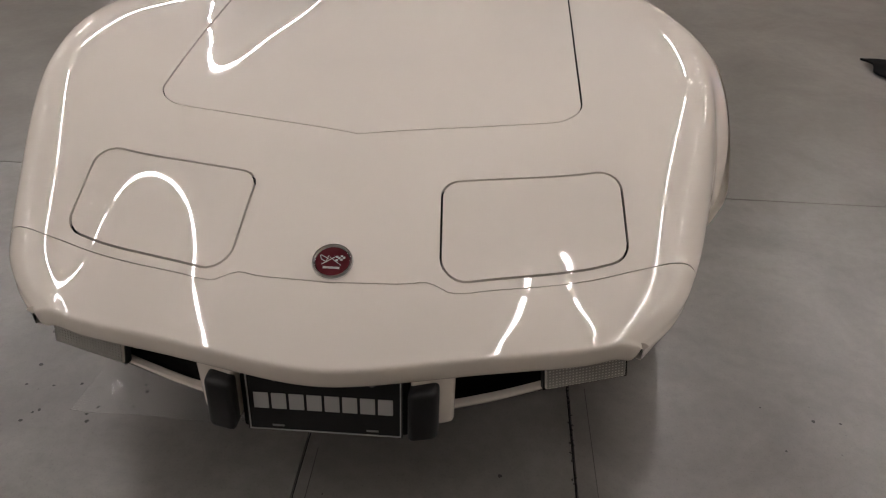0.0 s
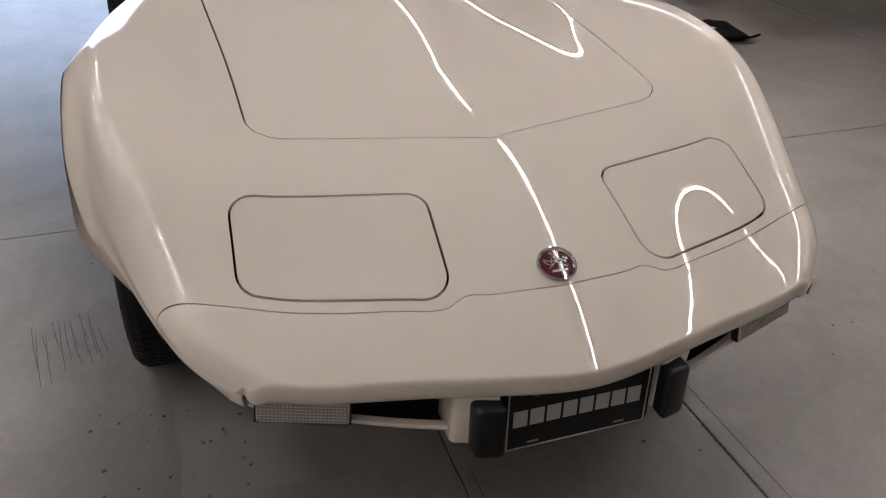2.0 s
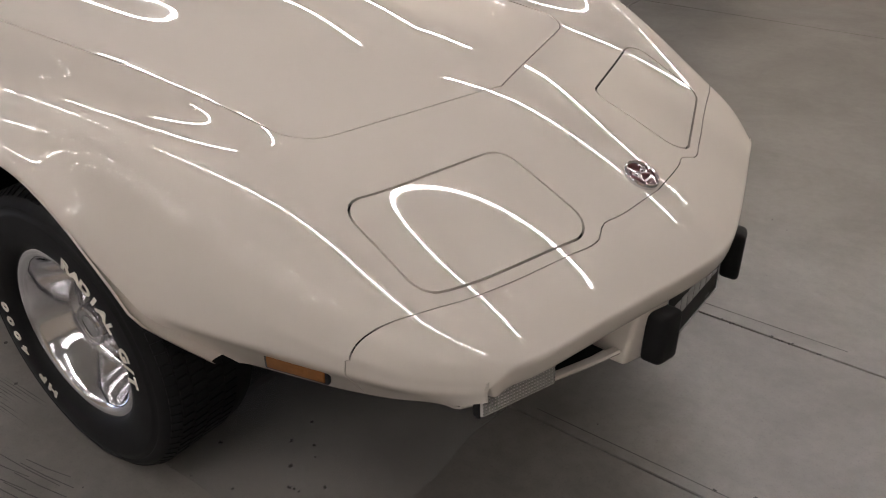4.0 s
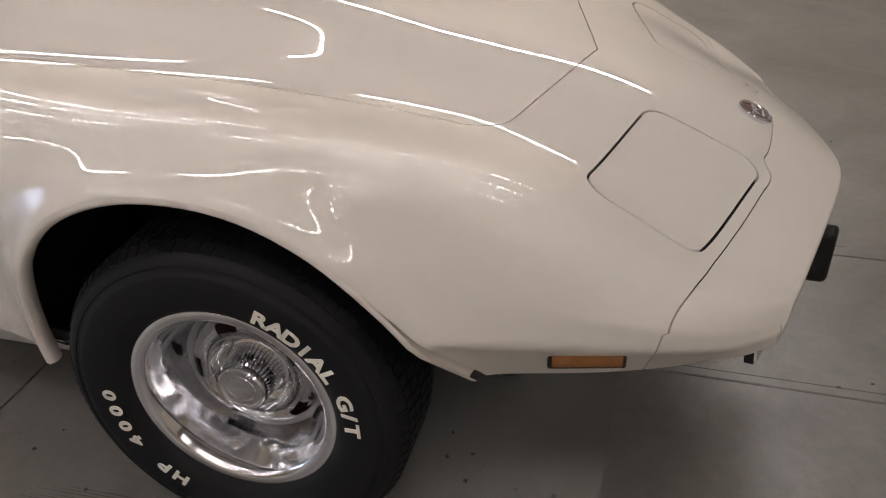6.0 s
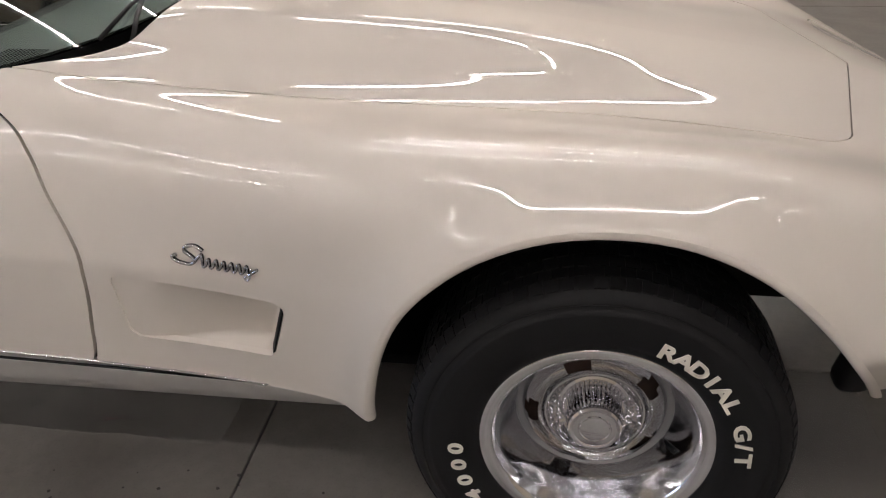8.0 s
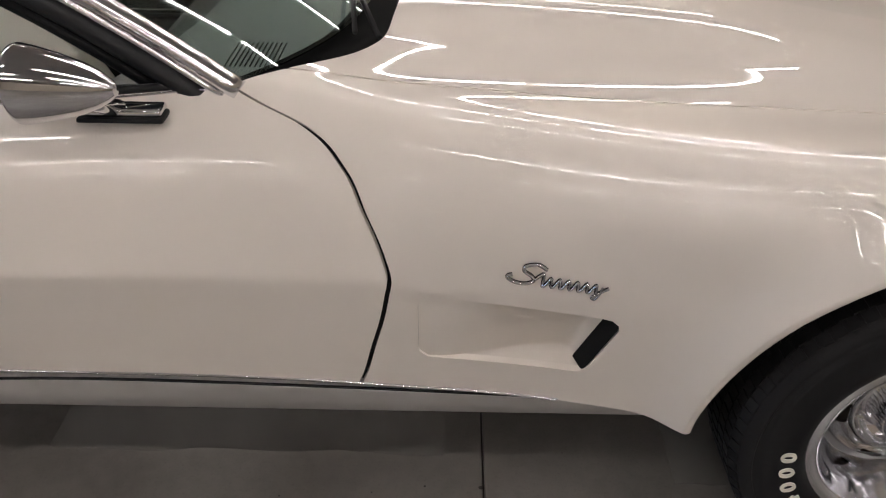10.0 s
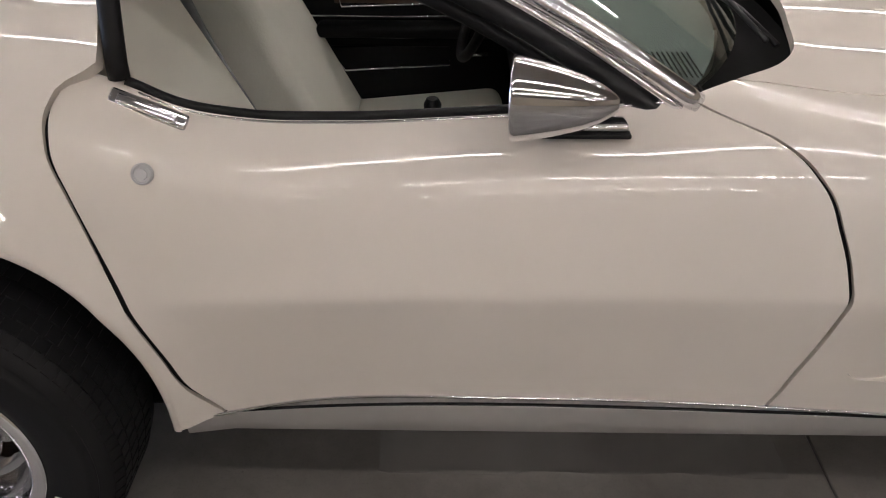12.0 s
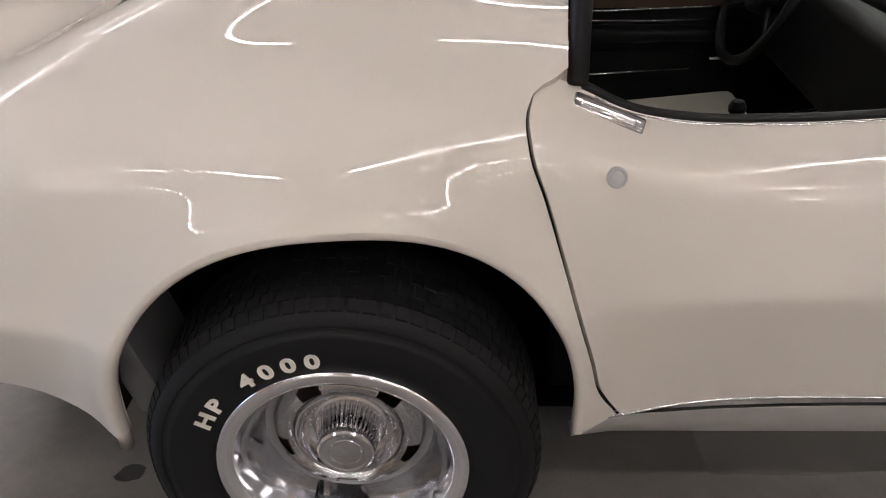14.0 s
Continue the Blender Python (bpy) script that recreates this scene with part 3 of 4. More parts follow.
# ---- wheels ----
def wheel(name, x, y, turn, label):
    """A rally wheel whose outer face looks to -y, with the lettering turned by some degrees."""
    w = part(name, None, car, label, pose(x, y, 0.335, 0, 0, 0 if y < 0 else 180))
    R = 0.336
    tread = [(R - .045, .112), (R - .012, .108), (R - .002, .092), (R, .07), (R, .05)]
    prof = [(.18, -.06), (.198, -.088), (.206, -.104), (.216, -.115), (.235, -.122), (.262, -.1245), (.285, -.123), (.291, -.1225), (.2925, -.1205), (.303, -.118), (.3045, -.1195), (.31, -.119), (.319, -.1125), (.327, -.104), (.332, -.094), (R - .001, -.082), (R, -.06), (R, .06), (R - .003, .09), (.325, .108), (.28, .115), (.21, .10), (.19, .08)]
    part("tyre", lathe("tyre", prof, RUBBER, 128, True, 50), w)
    verts, faces = [], []
    n = 84
    for k in range(n):
        for row, (y0, y1, r0, r1) in enumerate(((-.106, -.087, .3255, .3355), (-.084, -.058, .3358, .3365), (-.054, -.022, .3365, .3365), (-.018, .018, .3365, .3365), (.022, .054, .3365, .3365))):
            a0 = 2 * math.pi * (k + 0.12 + .35 * (row % 2)) / n
            a1 = 2 * math.pi * (k + 0.86 + .35 * (row % 2)) / n
            b = len(verts)
            for rr in (0, .0035):
                for a in (a0, a1):
                    for yy, r in ((y0, r0), (y1, r1)):
                        verts.append(((r - .001 + rr) * math.cos(a), yy, (r - .001 + rr) * math.sin(a)))
            faces += [(b + 4, b + 5, b + 7, b + 6), (b, b + 1, b + 5, b + 4), (b + 2, b + 6, b + 7, b + 3), (b, b + 4, b + 6, b + 2), (b + 1, b + 3, b + 7, b + 5)]
    part("tread_block", fix(mesh_of("tread_block", verts, faces, RUBBER, False)), w)
    # Trim ring and barrel.
    RIM = Matrix.Translation((0, .017, 0)) @ Matrix.Diagonal((.966, 1, .966, 1)) if x > -1 else Matrix.Identity(4)
    part("trim_ring", lathe("trim_ring", [(.216, -.108), (.2155, -.118), (.210, -.121), (.199, -.1205), (.190, -.117), (.185, -.109), (.178, -.090), (.169, -.064), (.160, -.038), (.153, -.019), (.149, -.014)], ALLOY, 128, True, 60), w, "polished trim ring", RIM)
    part("rim_band", lathe("rim_band", [(.150, -.016), (.145, -.012), (.138, -.010), (.136, -.014)], GREYPAINT, 96), w, "grey painted band", RIM)
    # The disc, with five slots cut through it.
    ring = [(.138, -.010), (.133, -.022), (.126, -.033), (.117, -.040), (.107, -.041), (.100, -.036), (.096, -.030)]
    bm = bmesh.new()
    n = 120
    cols = []
    for i in range(n):
        a = 2 * math.pi * i / n
        cols.append([bm.verts.new((r * math.cos(a), yy, r * math.sin(a))) for r, yy in ring])
    for i in range(n):
        ph = ((i + 0.5) / n * 5 + turn / 72.0) % 1
        for j in range(len(ring) - 1):
            if 2 <= j <= 3 and abs(ph - 0.5) < 0.15:
                continue
            if j in (1,) and abs(ph - 0.5) < 0.10:
                continue
            bm.faces.new((cols[i][j], cols[(i + 1) % n][j], cols[(i + 1) % n][j + 1], cols[i][j + 1]))
    bmesh.ops.solidify(bm, geom=bm.faces[:], thickness=-0.004)
    part("wheel_disc", bm_mesh("wheel_disc", bm, ALLOY, True, 40), w, "slotted polished wheel disc", RIM)
    part("disc_cone", lathe("disc_cone", [(.097, -.029), (.094, -.036), (.091, -.036), (.087, -.027), (.077, -.015), (.067, -.010), (.060, -.013), (.056, -.020)], CHROME, 96), w, "", RIM)
    # Ribbed cap.
    n = 40
    verts, faces = [], []
    levels = [(.062, -.012, 0), (.060, -.02, 1), (.052, -.062, 1), (.049, -.066, 0)]
    for k in range(n * 4):
        a = 2 * math.pi * k / (n * 4)
        for r, yy, rib in levels:
            rr = r - (.0055 if rib and k % 4 in (0, 1) else 0)
            verts.append((rr * math.cos(a), yy, rr * math.sin(a)))
    m = n * 4
    for k in range(m):
        for j in range(3):
            a, b = k * 4 + j, ((k + 1) % m) * 4 + j
            faces.append((a, b, b + 1, a + 1))
    part("cap_ribs", fix(mesh_of("cap_ribs", verts, faces, CHROME, False)), w, "ribbed chrome cap side", RIM)
    part("centre_cap", lathe("centre_cap", [(.048, -.060), (.0505, -.068), (.0495, -.078), (.046, -.0815), (.042, -.081), (.040, -.0795), (.031, -.0795), (.030, -.081), (.0285, -.081), (.027, -.080), (.0, -.0825)], CHROME, 64, True, 30), w, "round chrome centre cap", RIM)
    part("brake_disc", lathe("brake_disc", [(.155, .03), (.155, .022), (.02, .022)], DISC, 48), w, "dark rusty brake disc")
    part("wheel_back", lathe("wheel_back", [(.19, .085), (.02, .085)], DARK, 48), w)
    part("valve", tube("valve", [(.150 * math.cos(a), yy, .150 * math.sin(a)) for a, yy in [(radians(-28 + turn), -.022), (radians(-27 + turn), -.052)]], .005, TRIM_BLACK), w, "short black valve stem", RIM)

    def arc_text(body, start, end, r, size):
        for k, ch in enumerate(body):
            a = radians(start + (end - start) * k / (len(body) - 1) + turn)

            def place(_, p, a=a):
                out, along = Vector((math.cos(a), 0, math.sin(a))), Vector((math.sin(a), 0, -math.cos(a)))
                q = out * (r + p.y - size * .36) + along * p.x * 1.30
                return Vector((q.x, -.1247 - p.z, q.z))
            if ch != " ":
                part("letter", text_mesh("letter", ch, size, .0008, LETTER, place), w, "raised white letter" if k == 0 else "")

    arc_text("RADIAL G/T", 66, 2, .2455, .037)
    arc_text("HP 4000", 237, 183, .2455, .037)
    return w


wheel("front_wheel", 0, -.715, 0, "polished slotted wheel with white-lettered black tyre")
wheel("rear_wheel", -2.489, -.725, -86, "polished slotted wheel with white-lettered black tyre")
wheel("front_wheel", 0, .715, 40, "polished slotted wheel with white-lettered black tyre")
wheel("rear_wheel", -2.489, .725, 130, "polished slotted wheel with white-lettered black tyre")
for cx, (ax, az, aa, ab) in ((0, FRONT_ARCH), (1, REAR_ARCH)):
    for sgn in (-1, 1):
        rows = []
        for k in range(33):
            a = math.pi * (1.0 - (.925 if cx == 0 else 1.0) * k / 32)
            px, pz = ax + (aa + .03) * math.cos(a), az + (ab + .02) * math.sin(a)
            rows.append([(px, sgn * yy, pz) for yy in (.40, .55, .66, .72)])
        part("wheel_liner", sheet("wheel_liner", rows, DARK), car, "black inner wheel arch")
        part("wheel_well_wall", box("wheel_well_wall", (ax - .42, sgn * .39, .40 if cx == 0 else .31), (ax + .40, sgn * .41, .74), DARK), car)

# Rolled lips of the wheel openings.
for which in (FRONT_ARCH, REAR_ARCH):
    cx, cz, aa, bb = which
    for sgn in (-1, 1):
        pts = []
        back = .413 if which is FRONT_ARCH else aa
        low_r, low_f = float(Z_G(cx - back)) + .004, (1.0 if which is FRONT_ARCH else float(Z_G(cx + aa + .022)))
        for k in range(6):
            pts.append((cx - back, low_r + (cz - low_r) * k / 6))
        for k in range(49):
            a = math.pi * (1 - k / 48)
            c, q = math.cos(a), math.sin(a)
            if which is FRONT_ARCH:
                reach = float(ARCH_REACH(math.degrees(a)))
                pts.append((reach * c, cz + reach * q))
            else:
                pts.append((cx + (aa + (.022 if c > 0 else 0)) * math.copysign(abs(c) ** (2 / 2.25), c), cz + bb * abs(q) ** (2 / 2.25)))
        pts = [p for p in pts if p[0] < cx or p[1] > float(Z_G(p[0])) + (.014 if which is FRONT_ARCH else .002)]
        if low_f < cz:
            for k in range(1, 7):
                pts.append((cx + aa + .022, cz + (low_f - cz) * k / 6))
        rows = []
        for k, (px, pz) in enumerate(pts):
            yo = side_y(px, max(pz, float(Z_G(px)) + .002), which is REAR_ARCH)
            ux, uz = cx - px, (cz - pz if pz > cz else 0)
            d = math.hypot(ux, uz) + 1e-6
            ux, uz = ux / d, uz / d
            rows.append([(px + ux * e, sgn * (yo - i), pz + uz * e) for e, i in ((-.006, -.0005), (.002, -.0015), (.007, .001), (.0105, .006), (.0115, .013), (.010, .024), (.004, .034))])
        part("arch_lip", sheet("arch_lip", rows, PAINT), car, "rolled white wheel arch lip")

# ---- nose ----
def nose_x(y, d=0.0):
    return NOSE - float(bow(y)) + d


for sgn in (-1, 1):
    # The opening's back, the lower lip and the lamp in it.
    ys = [sgn * (.20 + (.585 - .20) * k / 16) for k in range(17)]
    part("grille_cavity", sheet("grille_cavity", [[(nose_x(y, -.03), y, .500), (nose_x(y, -.115), y, .494), (nose_x(y, -.12), y, .388 + .06 * (k / 16) ** 2), (nose_x(y, -.045), y, .384 + .06 * (k / 16) ** 2)] for k, y in enumerate(ys)], DARK), car, "black grille opening")
    prof = [(-.052, .400), (-.044, .401), (-.036, .399), (-.033, .395), (-.036, .389), (-.05, .383), (-.11, .376)]
    ys = [sgn * (.165 + (.60 - .165) * k / 20) for k in range(21)]
    part("lower_lip", sheet("lower_lip", [[(nose_x(y, d - .03 * (k / 20) ** 2), y, z + .042 * (k / 20) ** 2) for d, z in prof] for k, y in enumerate(ys)], PAINT, .004), car, "white lower edge of the bumper")
    lampm = Matrix.Translation((nose_x(.51, -.041), sgn * .505, .456)) @ Euler((radians(sgn * 3), radians(-6), radians(sgn * 16.5))).to_matrix().to_4x4()
    lamp = part("parking_lamp", box("parking_lamp", (-.014, -.086, -.038), (.010, .086, .036), LENS, .006, 3), car, "clear ribbed parking lamp", lampm)
    bm = bmesh.new()
    for k in range(24):
        bmesh.ops.create_cube(bm, size=1, matrix=Matrix.LocRotScale((.0105, -.080 + k * .16 / 23, 0), None, (.003, .0026, .066)))
    for k in range(10):
        bmesh.ops.create_cube(bm, size=1, matrix=Matrix.LocRotScale((.0108, 0, -.030 + k * .060 / 9), None, (.0028, .166, .0022)))
    part("lens_ribs", bm_mesh("lens_ribs", bm, LENS_RIB), lamp)
    bm = bmesh.new()
    for y0, y1, z0, z1 in ((-.089, .089, .036, .0395), (-.089, .089, -.0385, -.036), (-.089, -.086, -.0385, .0395), (.086, .089, -.0385, .0395)):
        bmesh.ops.create_cube(bm, size=1, matrix=Matrix.LocRotScale((-.002, (y0 + y1) / 2, (z0 + z1) / 2), None, (.016, y1 - y0, z1 - z0)))
    part("lamp_frame", bm_mesh("lamp_frame", bm, TRIM_BLACK), lamp, "thin black lamp frame")
    # White block with its black rubber guard.
    part("bumper_block", box("bumper_block", (.975, sgn * .168, .364), (1.056, sgn * .25, .500), PAINT, .010, 3, lambda x, y, z: (x - (.49 - z) * .12 - (abs(y) - .168) * .35, y, z)), car)
    part("bumper_guard", box("bumper_guard", (1.038, sgn * .165, .370), (1.084, sgn * .222, .488), TRIM_BLACK, .012, 3, lambda x, y, z: (x + (.5 - abs(z - .43) * 5) * .014 - (abs(y) - .163) * .25, y, z)), car, "black rubber bumper guard")
    # Side marker.
    mx0, mx1, mz = .566, .690, .503
    ym0, ym1 = side_y(mx0, mz) + .001, side_y(mx1, mz) + .001
    ang = math.atan2(ym0 - ym1, mx1 - mx0)
    mm = Matrix.Translation(((mx0 + mx1) / 2, sgn * (ym0 + ym1) / 2, mz)) @ Euler((0, 0, -sgn * ang)).to_matrix().to_4x4()
    marker = part("side_marker", box("side_marker", (-.064, -.006, -.018), (.064, .006, .018), TRIM_BLACK, .004), car, "amber side marker lamp in a dark frame", mm)
    part("marker_lens", box("marker_lens", (-.058, -.0085, -.0125), (.058, .0085, .0125), AMBER, .003), marker)
    part("marker_inset", box("marker_inset", (-.017, -.0092, -.006), (.017, .0092, .006), AMBER, .002), marker)
# Black rubber stop under the body ahead of each front wheel.
for sgn in (-1, 1):
    part("air_deflector", box("air_deflector", (.455, sgn * .57, .335), (.52, sgn * .64, .44), TRIM_BLACK, .022, 3, lambda x, y, z: (x - (.40 - z) * .25, y, z)), car, "black rubber deflector under the front fender")
# Plate.
plate_m = Matrix.Translation((1.045, 0, .422)) @ Euler((0, radians(-1), 0)).to_matrix().to_4x4()
part("plate_backing", box("plate_backing", (-.05, -.163, -.075), (-.006, .163, .085), DARK, .006), car, "black plate recess", plate_m)
plate = part("licence_plate", box("licence_plate", (-.003, -.1525, -.076), (0, .1525, .076), TRIM_BLACK, .001), car, "black decorative plate with silver lettering shapes", plate_m)
bm = bmesh.new()
for y0, y1, z0, z1 in ((-.147, .147, .0705, .073), (-.147, .147, -.073, -.0705), (-.1495, -.147, -.073, .073), (.147, .1495, -.073, .073)):
    bmesh.ops.create_cube(bm, size=1, matrix=Matrix.LocRotScale((.0008, (y0 + y1) / 2, (z0 + z1) / 2), None, (.002, y1 - y0, z1 - z0)))
part("plate_border", bm_mesh("plate_border", bm, SILVER), plate, "thin silver border")
for k in range(8):
    part("plate_mark", box("plate_mark", (-.001, -.137 + k * .0345, -.019), (.0016, -.137 + k * .0345 + .029, .019), SILVER, .001), plate, "silver block" if k == 0 else "")
for y in (-.093, .093):
    part("plate_screw", lathe("plate_screw", [(.0, -.004), (.005, -.0035), (.0085, -.001), (.009, .0)], CHROME, 20), plate, "", Matrix.Translation((.0, y, .055)) @ Euler((0, 0, radians(90))).to_matrix().to_4x4())
    part("plate_slot", box("plate_slot", (-.001, y - .012, -.064), (.001, y + .012, -.059), GREYPAINT, .001), plate)
# Round badge.
ez = top_z(.896, 0)
slope = math.atan2(top_z(.86, 0) - top_z(.95, 0), .09)
badge_m = Matrix.Translation((.896, 0, ez + .002)) @ Euler((0, slope, 0)).to_matrix().to_4x4() @ Euler((radians(-90), 0, 0)).to_matrix().to_4x4()
badge = part("nose_badge", lathe("nose_badge", [(.040, .004), (.0405, -.004), (.0385, -.008), (.036, -.0085), (.034, -.006), (.033, -.004)], CHROME, 64), car, "round chrome-rimmed maroon nose badge", badge_m)
part("badge_enamel", lathe("badge_enamel", [(.0338, -.004), (.02, -.0055), (0, -.006)], RED_ENAMEL, 48), badge)


def badge_bar(p, q, w):
    p, q = Vector((p[0], 0, p[1])), Vector((q[0], 0, q[1]))
    d = q - p
    return Matrix.LocRotScale(((p.x + q.x) / 2, -.0065, (p.z + q.z) / 2), Euler((0, -math.atan2(d.z, d.x), 0)), (d.length, .001, w))


bm = bmesh.new()
for p, q in (((-.020, -.010), (.006, .010)), ((.018, -.010), (-.006, .008)), ((-.024, .012), (-.008, .004)), ((-.022, .002), (-.010, -.004)), ((-.025, .011), (-.021, .001)), ((-.008, .012), (-.012, -.004))):
    bmesh.ops.create_cube(bm, size=1, matrix=badge_bar(p, q, .0011))
for i in range(4):
    for j in range(3):
        if (i + j) % 2 == 0:
            bmesh.ops.create_cube(bm, size=1, matrix=badge_bar((.006 + i * .0045, .001 + j * .004 + i * .0008), (.0105 + i * .0045, .001 + j * .004 + i * .0012), .004))
part("badge_flags", bm_mesh("badge_flags", bm, SILVER), badge, "crossed silver flag shapes", pose(0, 0, 0, 0, -90, 0))
bm = bmesh.new()
bmesh.ops.create_cube(bm, size=1, matrix=badge_bar((-.016, -.0165), (.016, -.0165), .0042))
part("badge_bar", bm_mesh("badge_bar", bm, SILVER), badge, "", pose(0, 0, 0, 0, -90, 0))

# ---- sides ----
for sgn in (-1, 1):
    door = doors[0 if sgn < 0 else 1]
    # Vent recess behind the front wheel.
    rows = []
    for i in range(61):
        x = -.915 + (.375) * i / 60
        col = []
        for j in range(41):
            z = .40 + .195 * j / 40
            shift = (z - .486) * .36
            deep = .004 + .062 * float(smooth(-.86, -.60, x - shift)) * float(smooth(.401, .422, z) * smooth(.592, .566 - .0, z))
            near_front = float(smooth(-.600, -.575, x - shift))
            deep = deep * (1 - near_front) + .006 * near_front
            col.append((x, sgn * (side_y(x, z) - deep), z))
        rows.append(col)
    part("vent_recess", sheet("vent_recess", rows, PAINT), car, "white recess of the fender vent")
    # The dark slot lies on the steep front wall of the recess.
    rows = []
    for i in range(25):
        col = []
        for j in range(31):
            z = .419 + .143 * j / 30
            q = -.5895 + .0155 * i / 24
            deep = .004 + .062 * float(smooth(-.86, -.60, q)) * float(smooth(.401, .422, z) * smooth(.592, .566, z))
            near_front = float(smooth(-.600, -.575, q))
            deep = deep * (1 - near_front) + .006 * near_front
            x = q + (z - .486) * .36
            col.append((x - .003, sgn * (side_y(x, z) - deep + .004), z))
        rows.append(col)
    part("vent_slot", sheet("vent_slot", rows, DARK), car, "black vent slot")
    # Script badge: a chrome flourish.
    def on_fender(pts, out):
        """A smooth line through points of the fender's side, held a little proud of it."""
        p = [pts[0]] + list(pts) + [pts[-1]]
        res = []
        for a, b, c, d in zip(p, p[1:], p[2:], p[3:]):
            for k in range(6):
                t = k / 6
                v = [.5 * (2 * b[m] + (c[m] - a[m]) * t + (2 * a[m] - 5 * b[m] + 4 * c[m] - d[m]) * t * t + (3 * b[m] - a[m] - 3 * c[m] + d[m]) * t ** 3) for m in (0, 1)]
                res.append(v)
        return [(-.748 + x, sgn * (side_y(-.748 + x, .637 + z) + out), .637 + z - .05 * x) for x, z in res]
    swash = [(.060, .026), (.046, .034), (.026, .028), (.024, .018), (.036, .010), (.040, .001), (.026, -.007), (.006, -.005), (-.004, .003), (.006, .009)]
    humps = [(.042, .004)]
    for k in range(7):
        hx = .050 + .0145 * k
        top = .017 if k == 0 else .010
        humps += [(hx + .35 * top, top), (hx + .004, -.006), (hx + .0085, -.005)]
    humps += [(.162, .009)]
    drop = [(.150, .008), (.146, -.008), (.139, -.019), (.133, -.015), (.143, -.008)]
    badge2 = part("script_badge", tube("script_badge", on_fender(humps, .005), .0021, CHROME, 8), car, "chrome flourish badge on the fender")
    part("badge_swash", tube("badge_swash", on_fender(swash, .005), .0025, CHROME, 8), badge2)
    part("badge_tail", tube("badge_tail", on_fender(drop, .005), .0020, CHROME, 8), badge2)
    part("badge_backing", tube("badge_backing", on_fender([(x, z - .001) for x, z in humps], .002), .0030, DARK, 6), badge2, "dark edge behind the chrome")
    part("badge_backing", tube("badge_backing", on_fender([(x, z - .001) for x, z in swash], .002), .0034, DARK, 6), badge2, "dark edge behind the chrome")
    # Rocker panel and its bright line.
    rows_r, line, dark = [], [], []
    for k in range(61):
        x = -.455 - (2.080 - .455) * k / 60
        zt = float(Z_G(x)) - .010
        if x > -.6:
            zt = .283 + (float(Z_G(-.6)) - .010 - .283) * (-.455 - x) / .145
        yt = .686 + (.012 if x < -2.0 else 0) * (-2.0 - x) / .07
        rows_r.append([(x, sgn * (yt - .03), zt + .006), (x, sgn * (yt - .004), zt + .004), (x, sgn * yt, zt - .001), (x, sgn * (yt - .004), (zt + .262) / 2), (x, sgn * (yt - .010), .262), (x, sgn * (yt - .014), .257), (x, sgn * (yt - .05), .258)])
        line.append((x, sgn * (float(Y_G(x)) + .004 if x < -.62 else yt + .004), zt + .013))
        dark.append((x, sgn * (yt + .001), zt + .005))
    rocker = part("rocker_panel", sheet("rocker_panel", rows_r, BRUSHED, .003), car, "satin silver rocker panel")
    part("rocker_moulding", tube("rocker_moulding", line, .0030, CHROME, 8), rocker, "thin bright moulding")
    part("rocker_gap", tube("rocker_gap", dark, .003, DARK, 6), rocker)
    # Door handle, lock and mirror.
    hx, hz = -2.060, .886
    hy = side_y(hx, hz)
    hm = Matrix.Translation((hx, sgn * (hy + .007), hz)) @ Euler((sgn * radians(38), radians(22.5), sgn * radians(2))).to_matrix().to_4x4()
    handle = part("door_handle", box("door_handle", (-.062, -.006, -.014), (.062, .006, .014), CHROME, .006, 3), door, "flat chrome door handle", hm)
    part("handle_flap", box("handle_flap", (-.05, -.0085, -.008), (.046, .0085, .008), ALLOY, .004, 3), handle)
    lx, lz = -2.055, .82
    ly = side_y(lx, lz)
    lm = Matrix.Translation((lx, sgn * (ly + .001), lz)) @ Euler((radians(-20 if sgn < 0 else 20), 0, 0 if sgn < 0 else math.pi)).to_matrix().to_4x4()
    part("door_lock", lathe("door_lock", [(.0165, .004), (.0165, -.003), (.0145, -.0055), (.0125, -.0055), (.0115, -.003), (.009, -.003), (.0085, -.006), (0, -.0065)], SILVER, 40), door, "round satin metal door lock", lm)
    # Weather strip along the sill of the window.
    strip_pts = [(x, sgn * (float(Y_D(x)) - .006), float(Z_D(x)) + .004) for x in np.linspace(-1.24, -2.10, 50)]
    part("window_seal", tube("window_seal", strip_pts, .008, TRIM_BLACK, 10), door, "black rubber window seal")
    bright = [(x, sgn * (float(Y_D(x)) + .006), float(Z_D(x)) - .002) for x in np.linspace(-1.24, -2.08, 50)]
    part("window_bead", tube("window_bead", bright, .0022, ALLOY, 6), door)

# Bullet mirror on the passenger door.
MX, MY, MZ = -1.362, -.625, .925
mirror = part("door_mirror", box("door_mirror", (-1.452, -.634, .858), (-1.318, -.592, .872), CHROME, .006, 3), doors[0], "chrome bullet-shaped door mirror")
part("mirror_gasket", box("mirror_gasket", (-1.456, -.640, .850), (-1.314, -.586, .859), TRIM_BLACK, .004), mirror, "black rubber gasket")
part("mirror_stalk", tube("mirror_stalk", [(-1.392, -.615, .866), (-1.405, -.645, .885), (-1.415, -.67, .905)], [.016, .013, .014], CHROME, 12), mirror)
prof = [(.0, -.078), (.008, -.077), (.014, -.070), (.024, -.052), (.034, -.025), (.043, .01), (.050, .045), (.0535, .068), (.0535, .074), (.051, .077), (.047, .074), (.0, .072)]
